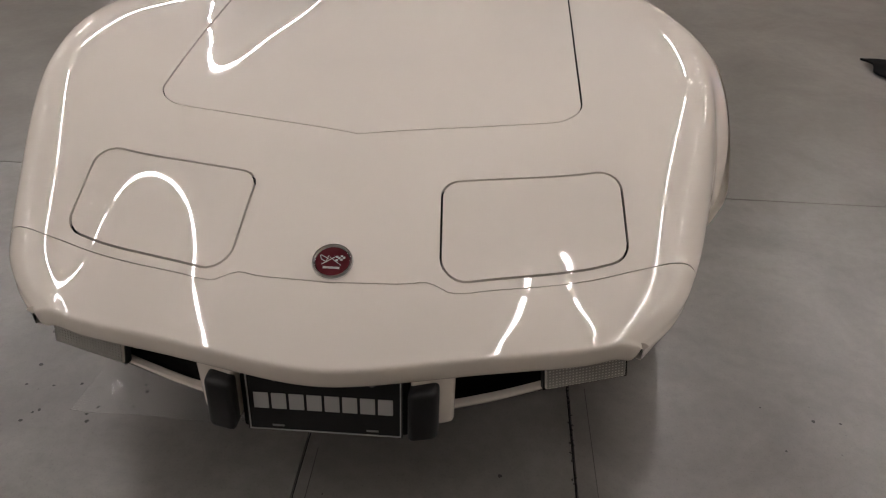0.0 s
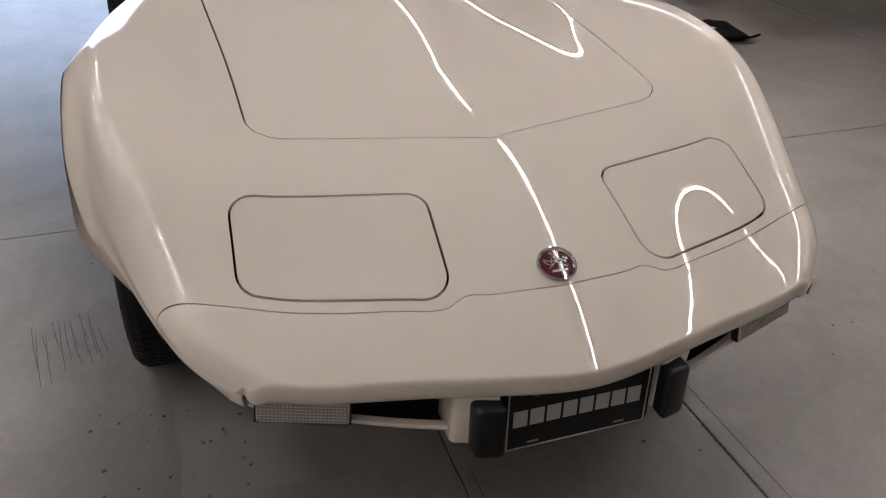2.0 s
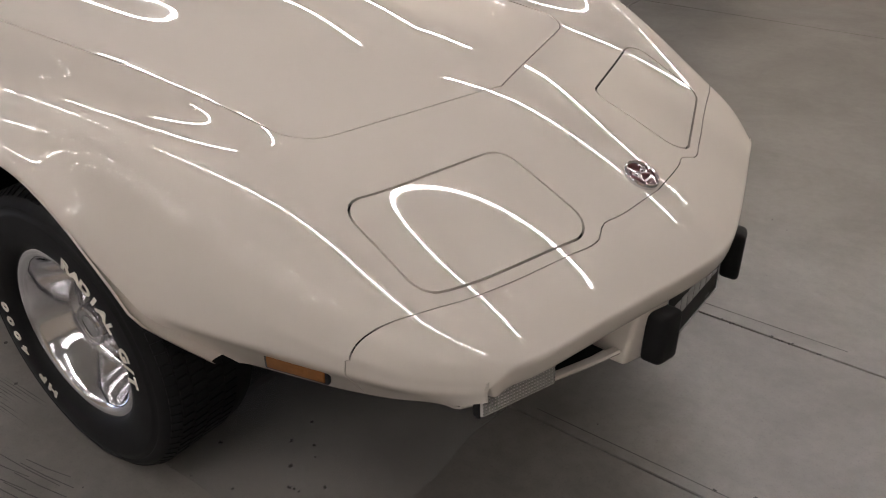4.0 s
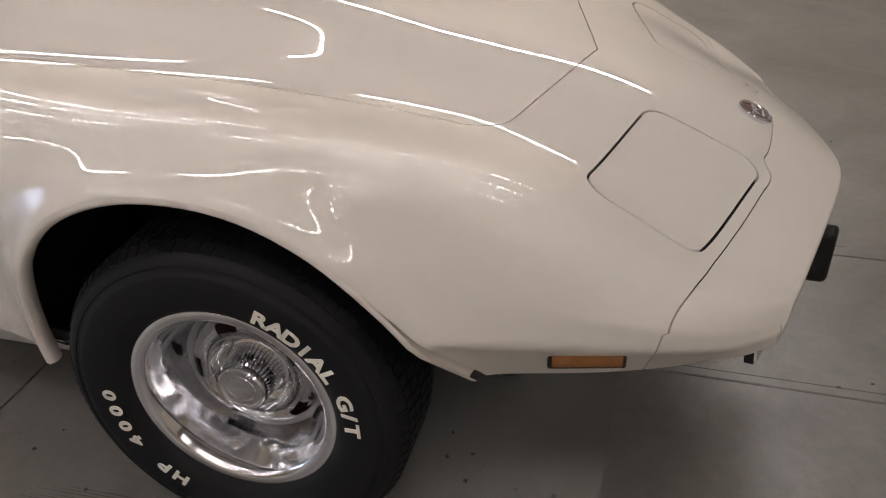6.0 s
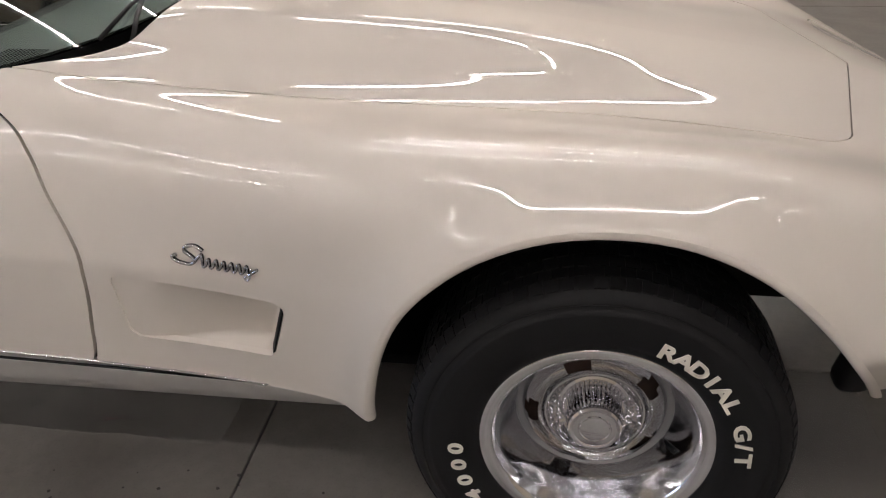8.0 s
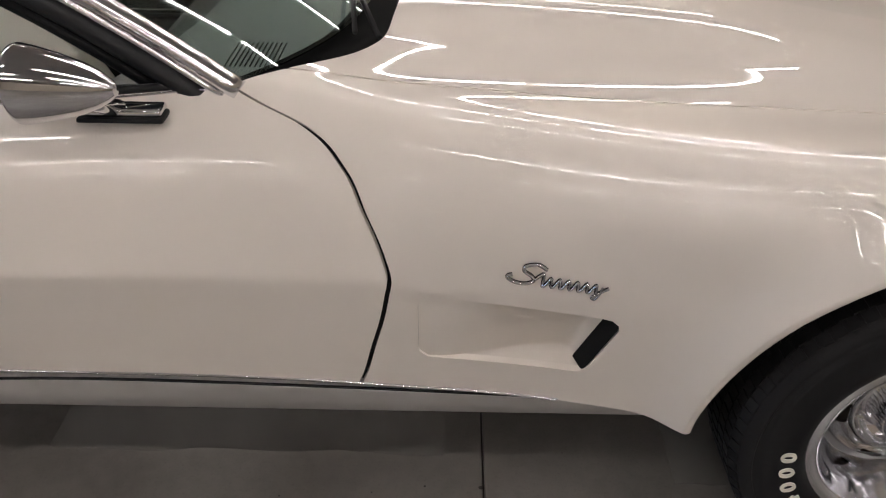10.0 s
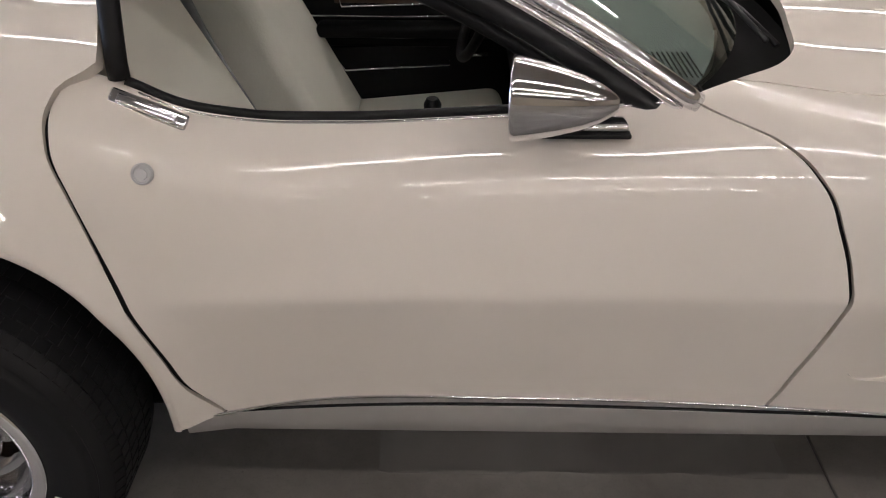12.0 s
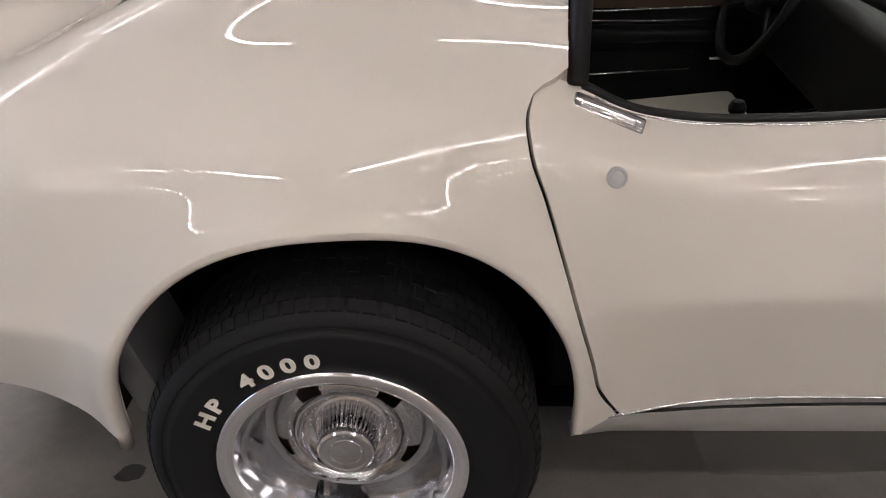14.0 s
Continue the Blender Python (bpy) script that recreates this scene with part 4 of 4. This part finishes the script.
shell_m = Matrix.Translation((-1.430, -.690, .934)) @ Euler((0, radians(-8), radians(83))).to_matrix().to_4x4() @ Matrix.Diagonal((1.05, 1.0, 1.2, 1))
part("mirror_shell", lathe("mirror_shell", prof, CHROME, 64, True, 40), mirror, "", shell_m)

# ---- windscreen ----
def base_edge(y, back=0.0):
    return float(COWL(abs(y))) - back


glass_rows = []
for k in range(33):
    y = -.555 + 1.11 * k / 32
    t = abs(y) / .555
    low = Vector((-1.02 - .19 * t**2.2, y, .895 - .005 * t))
    high = Vector((-1.60 - .10 * t**2.2, y * .86, 1.165 - .03 * t**2))
    glass_rows.append([low.lerp(high, j / 12) + Vector((.0, 0, .035 * math.sin(math.pi * j / 12) * .6)) for j in range(13)])
screen = part("windscreen", sheet("windscreen", glass_rows, GLASS, .005), car, "tinted curved windscreen")
screen.visible_shadow = False
part("cowl_well", sheet("cowl_well", [[(base_edge(y) + .03, y, .86), (base_edge(y) - .02, y, .835), (-1.05 - .19 * (abs(y) / .555) ** 2.2, y, .86), (-1.03 - .19 * (abs(y) / .555) ** 2.2, y, .893)] for y in np.linspace(-.55, .55, 40)], DARK), car, "black wiper well below the windscreen")
for y0 in (-.30, .18):
    wiper = part("wiper", tube("wiper", [(-.99, y0, .885), (-1.03, y0 + .12, .915), (-1.07, y0 + .24, .925)], .006, TRIM_BLACK, 8), car, "black wiper arm")
    part("wiper_blade", tube("wiper_blade", [(-1.03, y0 - .05, .91), (-1.055, y0 + .15, .932), (-1.09, y0 + .36, .925)], .005, TRIM_BLACK, 6), wiper)
for sgn in (-1, 1):
    a0, a1 = Vector((-1.205, sgn * .568, .886)), Vector((-1.72, sgn * .492, 1.145))
    n = 24
    line = [a0.lerp(a1, k / n) + Vector((0, 0, .022 * math.sin(math.pi * k / n))) for k in range(n + 1)]
    part("windscreen_pillar", tube("windscreen_pillar", [p + Vector((.004, 0, -.004)) for p in line], .022, CHROME, 14, flat=.8), car, "bright metal windscreen pillar")
    part("pillar_bead", tube("pillar_bead", [p + Vector((-.024, sgn * .006, -.012)) for p in line], .007, ALLOY, 10), car)
    part("pillar_seal", tube("pillar_seal", [p + Vector((-.048, -sgn * .006, -.030)) for p in line], .020, TRIM_BLACK, 12), car, "black rubber door seal")
    part("pillar_seal", tube("pillar_seal", [p + Vector((-.085, -sgn * .02, -.05)) for p in line], .013, VINYL, 12), car)
    bp = [(-2.108, sgn * (.588 - .22 * max(0, z - .95)), z) for z in np.linspace(.925, 1.15, 12)]
    part("rear_pillar_seal", tube("rear_pillar_seal", bp, .017, TRIM_BLACK, 12), car, "black rubber pillar seal")
roof_rows = [[(x, y, 1.195 - .04 * (abs(y) / .5) ** 3 - .03 * float(smooth(-1.9, -1.66, x))) for x in np.linspace(-2.16, -1.67, 12)] for y in np.linspace(-.49, .49, 24)]
part("roof_panel", sheet("roof_panel", roof_rows, PAINT, .02), car)
part("rear_window", sheet("rear_window", [[(-2.34, y, 1.14), (-2.6, y, 1.04), (-2.97, y, .93)] for y in np.linspace(-.47, .47, 8)], GLASS, .005), car)
part("rear_deck", sheet("rear_deck", [[(-2.3, y, .8), (-3.0, y, .8)] for y in np.linspace(-.5, .5, 4)], CARPET, .01), car)
part("tail_panel", box("tail_panel", (-3.63, -.60, .42), (-3.60, .60, .77), PAINT, .02, 3), car)

part("mud_flap", box("mud_flap", (-2.90, -.70, .33), (-2.84, -.50, .50), GREYPAINT, .004, 2, lambda x, y, z: (x - (z - .4) * .3, y, z)), car, "dark grey panel behind the rear wheel")

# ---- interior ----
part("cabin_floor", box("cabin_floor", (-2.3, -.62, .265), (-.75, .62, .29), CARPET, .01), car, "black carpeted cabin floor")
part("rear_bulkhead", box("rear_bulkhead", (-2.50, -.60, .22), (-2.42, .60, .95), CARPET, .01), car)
part("underbody", box("underbody", (-3.4, -.55, .27), (.30, .55, .30), DARK, .02), car, "black underbody")
# Block added between the axles to keep light from leaking under the car.
part("underfloor_block", box("underfloor_block", (-2.02, -.60, .19), (-.46, .60, .27), DARK, .03, 3), car, "black block between the axles, added to keep light out")
part("firewall", box("firewall", (-.80, -.64, .34), (-.74, .64, .83), DARK, .01), car)
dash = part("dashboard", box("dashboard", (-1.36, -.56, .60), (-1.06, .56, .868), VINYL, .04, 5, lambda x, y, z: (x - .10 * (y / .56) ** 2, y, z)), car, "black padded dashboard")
# Lighter than the black pad: part of the windscreen's reflection is in its colour.
DASHTOP = material("dash_top", (0.04, 0.046, 0.044), 0.5, grain=0.1, grain_scale=60, bump=0.2)
part("dash_top", sheet("dash_top", [[(-1.06 - .15 * (abs(y) / .53) ** 2, y, .874), (-1.2 - .1 * (abs(y) / .53) ** 2, y, .878), (-1.36 - .09 * (abs(y) / .53) ** 2, y, .872)] for y in np.linspace(-.53, .53, 30)], DASHTOP, .004), dash, "black dash top, lightened for the windscreen's reflection")
bm = bmesh.new()
for i in range(11):
    for j in range(15):
        bmesh.ops.create_cube(bm, size=1, matrix=Matrix.LocRotScale((-1.165 - i * .009, -.45 + j * .0085, .8785), None, (.003, .003, .002)))
grille = part("speaker_grille", bm_mesh("speaker_grille", bm, DARK), dash, "pattern of small dark speaker holes")
grille["kind"] = "stuff"
part("glovebox_lid", box("glovebox_lid", (-1.385, -.47, .62), (-1.36, -.14, .76), VINYL, .01, 3), dash)
console = part("centre_console", box("centre_console", (-2.15, -.13, .24), (-1.30, .13, .53), VINYL, .03, 4, lambda x, y, z: (x, y, z + (.05 * float(smooth(-1.7, -1.35, x)) if z > .4 else 0))), car, "black centre console")
for sgn in (-1, 1):
    part("console_trim", tube("console_trim", [(-2.1, sgn * .118, .530), (-1.75, sgn * .118, .535), (-1.5, sgn * .118, .562), (-1.36, sgn * .118, .585)], .004, CHROME, 8), console)
part("gear_lever", tube("gear_lever", [(-1.62, 0, .53), (-1.635, 0, .62)], .008, CHROME, 10), console)
part("gear_knob", lathe("gear_knob", [(0, -.022), (.012, -.019), (.02, -.008), (.021, .004), (.014, .018), (0, .022)], VINYL, 24), console, "", pose(-1.637, 0, .63, 90))
display = part("display_gauge", box("display_gauge", (-1.325, -.10, .60), (-1.30, -.03, .65), VINYL, .006), dash)
part("display_light", box("display_light", (-1.328, -.075, .618), (-1.324, -.055, .634), BLUE_LED, .001), display, "small lit blue display")


def seat(y):
    s_ = part("seat", None, car, "white leather bucket seat", pose(-.02, y, -.10))
    cushion = box("cushion", (-1.98, -.23, .30), (-1.42, .23, .475), LEATHER, .05, 5, lambda x, yy, z: (x, yy, z + (.05 * float(smooth(-1.7, -1.42, x)) + .03 * float(smooth(.12, .2, abs(yy))) if z > .4 else 0)))
    part("cushion", cushion, s_)
    for k in range(5):
        yy = -.12 + .06 * k
        part("cushion_pleat", tube("cushion_pleat", [(-1.92, yy, .474), (-1.75, yy, .482), (-1.60, yy, .50), (-1.46, yy, .52)], .004, LEATHER, 6), s_)
    back = box("backrest", (-.085, -.235, 0), (.075, .235, .70), LEATHER, .045, 5, lambda x, yy, z: (x + (.035 * float(smooth(.13, .2, abs(yy))) if x > 0 else 0), yy * (1 - .22 * float(smooth(.4, .7, z))), z))
    b = part("backrest", back, s_, "", Matrix.Translation((-1.925, 0, .42)) @ Euler((0, radians(-26), 0)).to_matrix().to_4x4())
    for k in range(5):
        yy = -.12 + .06 * k
        part("back_pleat", tube("back_pleat", [(.077, yy, .06), (.079, yy * .97, .3), (.077, yy * .85, .60)], .004, LEATHER, 6), b)
    part("back_piping", tube("back_piping", [(.07, -.17, .04), (.078, -.175, .3), (.074, -.15, .60)], .005, GREYPAINT, 6), b, "grey seam piping")
    band = [(-.028, -.238 * (1 - .22 * float(smooth(.4, .7, z))), z) for z in np.linspace(.03, .62, 12)]
    part("side_band", tube("side_band", band, .013, GREYPAINT, 8, flat=.35), b, "grey band along the seat side")
    part("back_shell", box("back_shell", (-.105, -.225, .02), (-.075, .225, .66), VINYL, .015, 3, lambda x, yy, z: (x, yy * (1 - .22 * float(smooth(.4, .7, z))), z)), b, "black seat shell")
    return s_


seat(-.36)
seat(.36)
part("seat_belt", tube("seat_belt", [(-2.20, -.52, 1.0), (-2.16, -.50, .8), (-2.02, -.57, .45)], .014, VINYL, 8, flat=.3), car, "black seat belt")
for sgn in (-1, 1):
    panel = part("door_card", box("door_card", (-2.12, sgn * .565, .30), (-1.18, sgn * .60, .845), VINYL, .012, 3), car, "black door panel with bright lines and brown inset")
    f = sgn * .563
    part("door_inset", box("door_inset", (-1.93, f - .002, .70), (-1.38, f + .002, .80), WOOD, .002), panel, "dark brown inset")

    def loop(x0, x1, z0, z1, slope):
        return [(x0, f - sgn * .003, z1), (x0 + slope, f - sgn * .003, z0), (x1, f - sgn * .003, z0 + .02), (x1, f - sgn * .003, z1)]
    part("door_line", tube("door_line", loop(-1.95, -1.36, .69, .81, .04), .003, CHROME, 6, True), panel)
    part("door_line", tube("door_line", loop(-1.96, -1.60, .50, .575, .05), .003, CHROME, 6, True), panel)
    part("arm_rest", box("arm_rest", (-1.98, sgn * .50, .615), (-1.40, sgn * .565, .655), VINYL, .015, 3), panel)
    part("window_crank", tube("window_crank", [(-1.55, f, .56), (-1.55, f - sgn * .03, .56), (-1.49, f - sgn * .035, .565)], .006, CHROME, 8), panel, "chrome handle")
for sgn in (-1, 1):
    f = sgn * .560
    trim = part("door_ribs", tube("door_ribs", [(-2.05, f, .665), (-1.75, f, .662), (-1.25, f, .672)], .0035, ALLOY, 6), car, "bright line on the door panel")
    part("rib", tube("rib", [(-2.05, f, .605), (-1.75, f, .60), (-1.25, f, .612)], .0022, GREYPAINT, 6), trim)
part("seat_buckle", box("seat_buckle", (-1.86, -.14, .50), (-1.80, -.115, .56), CHROME, .004), car, "small chrome belt buckle")
part("heater_panel", box("heater_panel", (-1.345, -.115, .54), (-1.33, .115, .68), GREYPAINT, .006), car, "dark grey control panel")
for k in range(3):
    part("control_knob", lathe("control_knob", [(.012, 0), (.011, -.015), (0, -.017)], CHROME, 20), car, "small chrome knob", pose(-1.345, -.07 + .07 * k, .58, 0, 0, -90))
sw = part("steering_wheel", None, car, "black steering wheel", Matrix.Translation((-1.50, .36, .80)) @ Euler((0, radians(-68), 0)).to_matrix().to_4x4())
ring = [(.185 * math.cos(a), .185 * math.sin(a), 0) for a in [2 * math.pi * k / 56 for k in range(56)]]
part("wheel_rim", tube("wheel_rim", ring, .0135, VINYL, 12, True), sw)
for a in (0, 120, 240):
    c, s_ = math.cos(radians(a)), math.sin(radians(a))
    part("spoke", tube("spoke", [(.03 * c, .03 * s_, -.02), (.10 * c, .10 * s_, -.012), (.18 * c, .18 * s_, 0)], .010, VINYL, 8, flat=.4), sw)
part("hub", lathe("hub", [(.055, .03), (.055, -.012), (.045, -.022), (0, -.026)], VINYL, 40), sw, "", pose(0, 0, 0, -90))
part("horn_button", lathe("horn_button", [(.02, -.02), (.018, -.029), (0, -.031)], CHROME, 32), sw, "round chrome horn button", pose(0, 0, 0, -90))
part("steering_column", tube("steering_column", [(-1.48, .36, .79), (-1.2, .36, .70)], .04, VINYL, 16), car)
keys = part("ignition_key", box("ignition_key", (-1.40, .255, .735), (-1.375, .262, .765), CHROME, .003), car, "chrome ignition key with a black fob")
part("key_fob", box("key_fob", (-1.40, .253, .665), (-1.372, .262, .728), VINYL, .004), keys)

# ---- place ----
X0, X1, Y0, Y1 = -11.0, 8.0, -13.0, 8.0
JX, JY = -0.764, -0.125
W = 0.004
xs = [X0, JX - 3.9, JX, JX + 3.9, X1]
ys = [Y0, JY - 7.6, JY - 3.8, JY, JY + .668, JY + 3.8, Y1]
floor = tagged(new("floor", box("floor", (X0 - .2, Y0 - .2, -.12), (X1 + .2, Y1 + .2, -.012), STAIN, 0)), "polished grey concrete floor cut by dark joints", "floor", kind="structure")
for i in range(len(xs) - 1):
    for j in range(len(ys) - 1):
        g = .0025
        slab = part("slab", box("slab", (xs[i] + g, ys[j] + g, -.1), (xs[i + 1] - g, ys[j + 1] - g, 0), CONCRETE, .002, 1), floor)


def decal(name, pts, mat, h=.0008):
    """A thin irregular patch lying on the floor."""
    bm = bmesh.new()
    bm.faces.new([bm.verts.new((x, y, h)) for x, y in pts])
    r = bmesh.ops.extrude_face_region(bm, geom=bm.faces[:])
    for v in r["geom"]:
        if isinstance(v, bmesh.types.BMVert):
            v.co.z -= h * .9
    return part(name, bm_mesh(name, bm, mat), floor)


rng = random.Random(4)


def blotch(cx, cy, r, mat, h=.0008):
    n = 11
    return decal("stain", [(cx + r * rng.uniform(.55, 1.1) * math.cos(2 * math.pi * k / n), cy + r * rng.uniform(.5, 1.1) * math.sin(2 * math.pi * k / n)) for k in range(n)], mat, h)


for k in range(46):
    blotch(rng.gauss(.45, .16), rng.gauss(-.70, .13), rng.uniform(.0015, .007), STAIN)
for k in range(14):
    blotch(rng.uniform(.4, 1.4), rng.uniform(-.4, 1.6), rng.uniform(.002, .007), STAIN)
for k in range(30):
    blotch(rng.gauss(-.95, .25), rng.gauss(-.75, .08), rng.uniform(.002, .007), STAIN)
for k in range(12):
    blotch(rng.uniform(-2.6, -1.0), rng.uniform(-.95, -.7), rng.uniform(.002, .006), STAIN)
blotch(-3.02, -.55, .035, STAIN)
for k in range(14):
    y = -1.13 + .014 * k + rng.uniform(-.004, .004)
    x = rng.uniform(-.22, -.1)
    L = rng.uniform(.12, .28)
    decal("scuff", [(x, y), (x + L * .5, y + .012), (x + L, y + .03), (x + L, y + .032), (x + L * .5, y + .015), (x, y + .0022)], SCUFF)
for k in range(10):
    y = -.90 + .009 * k
    x = rng.uniform(-.55, -.45)
    decal("scuff", [(x, y), (x + .12, y + .004), (x + rng.uniform(.16, .24), y + .008), (x + .12, y + .006)], SCUFF)
# Broken joint edge along the second seam.
for k in range(60):
    blotch(rng.uniform(.35, 1.25), JY + .668 + rng.gauss(0, .003), rng.uniform(.002, .005), STAIN)
decal("scuff", [(.45, JY + .715), (1.3, JY + .722), (1.3, JY + .724), (.45, JY + .717)], SCUFF)
decal("scuff", [(.74, JY + .030), (1.45, JY + .032), (1.45, JY + .034), (.74, JY + .032)], SCUFF)


def film_sheet(x0, y0, x1, y1, label, lift=.012):
    """A crumpled sheet of clear film on the floor."""
    rows = []
    n = 34
    for i in range(n):
        row = []
        for j in range(n):
            u, v = i / (n - 1), j / (n - 1)
            p = Vector((x0 + (x1 - x0) * u, y0 + (y1 - y0) * v, 0))
            w = noise.fractal(p * 7.0, 1.0, 2.0, 4)
            p.z = .002 + lift * max(0, w) ** 1.2 + lift * .5 * abs(noise.noise(p * 22))
            p.x += .015 * noise.noise(p * 5 + Vector((3, 1, 0)))
            p.y += .015 * noise.noise(p * 5)
            row.append(p)
        rows.append(row)
    ob = new("plastic_sheet", sheet("plastic_sheet", rows, FILM, .0006))
    ob.visible_shadow = False
    return tagged(ob, label, "plastic sheet", "plastic sheets")


film_sheet(.12, -.76, .675, -.14, "crumpled clear plastic sheet flat on the concrete", .008)
film_sheet(-.35, -.62, .10, .5, "crumpled clear plastic sheet under the front wheel", .02)
film_sheet(-1.75, -.55, -.85, .3, "crumpled clear plastic sheet beneath the car", .022)

# Black mat with a pale mark.
mat_rows = []
for i in range(22):
    row = []
    for j in range(22):
        u, v = i / 21, j / 21
        z = .012 + .035 * float(smooth(.75, 1, v)) * (.6 + .4 * math.sin(u * 5)) + .03 * float(smooth(.85, 1, u)) + .008 * math.sin(u * 9 + v * 4)
        edge = .04 * noise.noise(Vector((u * 3, v * 3, 0)))
        row.append((-2.62 + .46 * u + edge + .10 * v, 2.42 + .40 * v + .06 * u + edge, z))
    mat_rows.append(row)
mat = thing("car_mat", "rumpled black car mat lying on the concrete", "floor mat")
part("mat_sheet", sheet("mat_sheet", mat_rows, CARPET, .012), mat)
part("mat_mark", sheet("mat_mark", [[(-2.37 + .05 * u, 2.60 + .12 * v + .02 * u, .036 + .004 * u) for u in (0, .5, 1)] for v in (0, .3, .7, 1)], LETTER, .002), mat, "small pale mark")

# ---- the second car ----
other = thing("red_car", "red sports car with black lower trim parked behind", "car", pose(-3.0, 3.38, 0, 0, 0, -6))
body_rows = []
for k in range(30):
    y = -.1 + 2.2 * k / 29
    e = .16 * (1 - min(1, k / 5)) ** 2
    body_rows.append([(.30 - e, y, .30), (.40 - e, y, .36), (.46 - e, y, .48), (.44 - e, y, .60), (.30 - e, y, .70), (-.3, y, .80), (-1.4, y, .92)])
part("body", sheet("body", body_rows, REDPAINT, .02), other)
part("air_dam", box("air_dam", (-.2, -.08, .16), (.36, 2.1, .33), TRIM_BLACK, .03, 3), other, "black air dam")
part("bumper_end", box("bumper_end", (-.25, -.16, .20), (.30, .02, .40), TRIM_BLACK, .04, 3), other, "black bumper end")
part("light_bar", box("light_bar", (.22, -.165, .335), (.30, -.155, .345), SILVER, .002), other)
part("hood_side", sheet("hood_side", [[(.25, -.10, .38), (-.4, -.14, .40), (-1.6, -.14, .42)], [(.25, -.10, .60), (-.4, -.10, .75), (-1.6, -.06, .88)]], REDPAINT, .02), other)
for wx, wy in ((-.75, .02),):
    ow = part("wheel", None, other, "", pose(wx, wy, .33))
    part("tyre", lathe("tyre", [(.2, -.1), (.23, -.12), (.29, -.118), (.325, -.09), (.33, 0), (.32, .09), (.2, .1)], RUBBER, 64), ow)
    part("rim", lathe("rim", [(.205, -.1), (.2, -.11), (.19, -.09), (.17, -.02), (.06, -.03), (0, -.05)], ALLOY, 64), ow)
dark_car = thing("dark_car", "dark car with chrome wheel parked far behind", "car", pose(-1.92, 4.66, 0, 0, 0, 4))
dark_rows = []
for k in range(24):
    x = -.30 + 1.75 * k / 23
    dark_rows.append([(x, -.70, .28), (x, -.80, .45), (x, -.78, .62), (x, -.70, .75), (x, -.3, .84), (x, .6, .86)])
NIGHT = material("dark_blue_paint", (0.012, 0.014, 0.02), 0.25, coat=1.0, grain=0.1)
part("body", sheet("body", dark_rows, NIGHT, .02), dark_car)
part("sill", box("sill", (-.28, -.72, .16), (1.43, .6, .30), TRIM_BLACK, .03), dark_car)
for wx in (.42,):
    ow = part("wheel", None, dark_car, "", pose(wx, -.74, .33))
    part("tyre", lathe("tyre", [(.2, -.1), (.23, -.12), (.29, -.118), (.325, -.09), (.33, 0), (.32, .09), (.2, .1)], RUBBER, 64), ow)
    part("white_band", lathe("white_band", [(.245, -.1215), (.26, -.1215)], LETTER, 64), ow)
    part("rim", lathe("rim", [(.205, -.1), (.2, -.11), (.19, -.09), (.17, -.02), (.06, -.03), (0, -.05)], CHROME, 64), ow)


# ---- room and lamps ----
def strip(x, y):
    f = thing("ceiling_light", "long white fluorescent strip light on the ceiling", "lamp", pose(x, y, CEILING), "ceiling lights")
    part("housing", box("housing", (-1.2, -.07, -.06), (1.2, .07, 0), HOUSING, .01), f)
    part("tube", box("tube", (-1.17, -.020, -.085), (1.17, .020, -.062), TUBE, .01), f, "glowing tube")
    return f


first = strip(-7.0, 1.8)
for y in (7.0, 4.4, 1.8, -2.7, -5.2, -8.0):
    for x in (-7.0, -4.55, -.95, 1.5, 5.1):
        if (x, y) != (-7.0, 1.8) and not (x > 5 and y > 0):
            copy_thing(first, pose(x, y, CEILING))
for nm, a, b in (("wall_east", (X1, Y0, 0), (X1 + .2, Y1, CEILING)), ("wall_north", (X0, Y1, 0), (X1, Y1 + .2, CEILING)), ("wall_south", (X0, Y0 - .2, 0), (X1, Y0, CEILING)),
                 ("wall_west_a", (X0 - .2, Y0, 0), (X0, -3.4, CEILING)), ("wall_west_b", (X0 - .2, 0.2, 0), (X0, Y1, CEILING)), ("wall_west_c", (X0 - .2, -3.4, 3.2), (X0, 0.2, CEILING))):
    tagged(new(nm, box(nm, a, b, WALLPAINT, 0)), "plain beige painted wall", "wall", kind="structure")
tagged(new("ceiling", box("ceiling", (X0 - .2, Y0 - .2, CEILING), (X1 + .2, Y1 + .2, CEILING + .2), CEILPAINT, 0)), "plain light ceiling", "ceiling", kind="structure")
door_light = thing("doorway_1", "open doorway with cool daylight outside", "doorway", kind="structure")
part("daylight", sheet("daylight", [[(X0 - .3, -3.6, -.1), (X0 - .3, -3.6, 3.4)], [(X0 - .3, .4, -.1), (X0 - .3, .4, 3.4)]], DAYLIGHT), door_light)
for y in (-3.4, .2):
    part("jamb", box("jamb", (X0 - .22, y - .05, 0), (X0 + .03, y + .05, 3.2), HOUSING, .005), door_light)
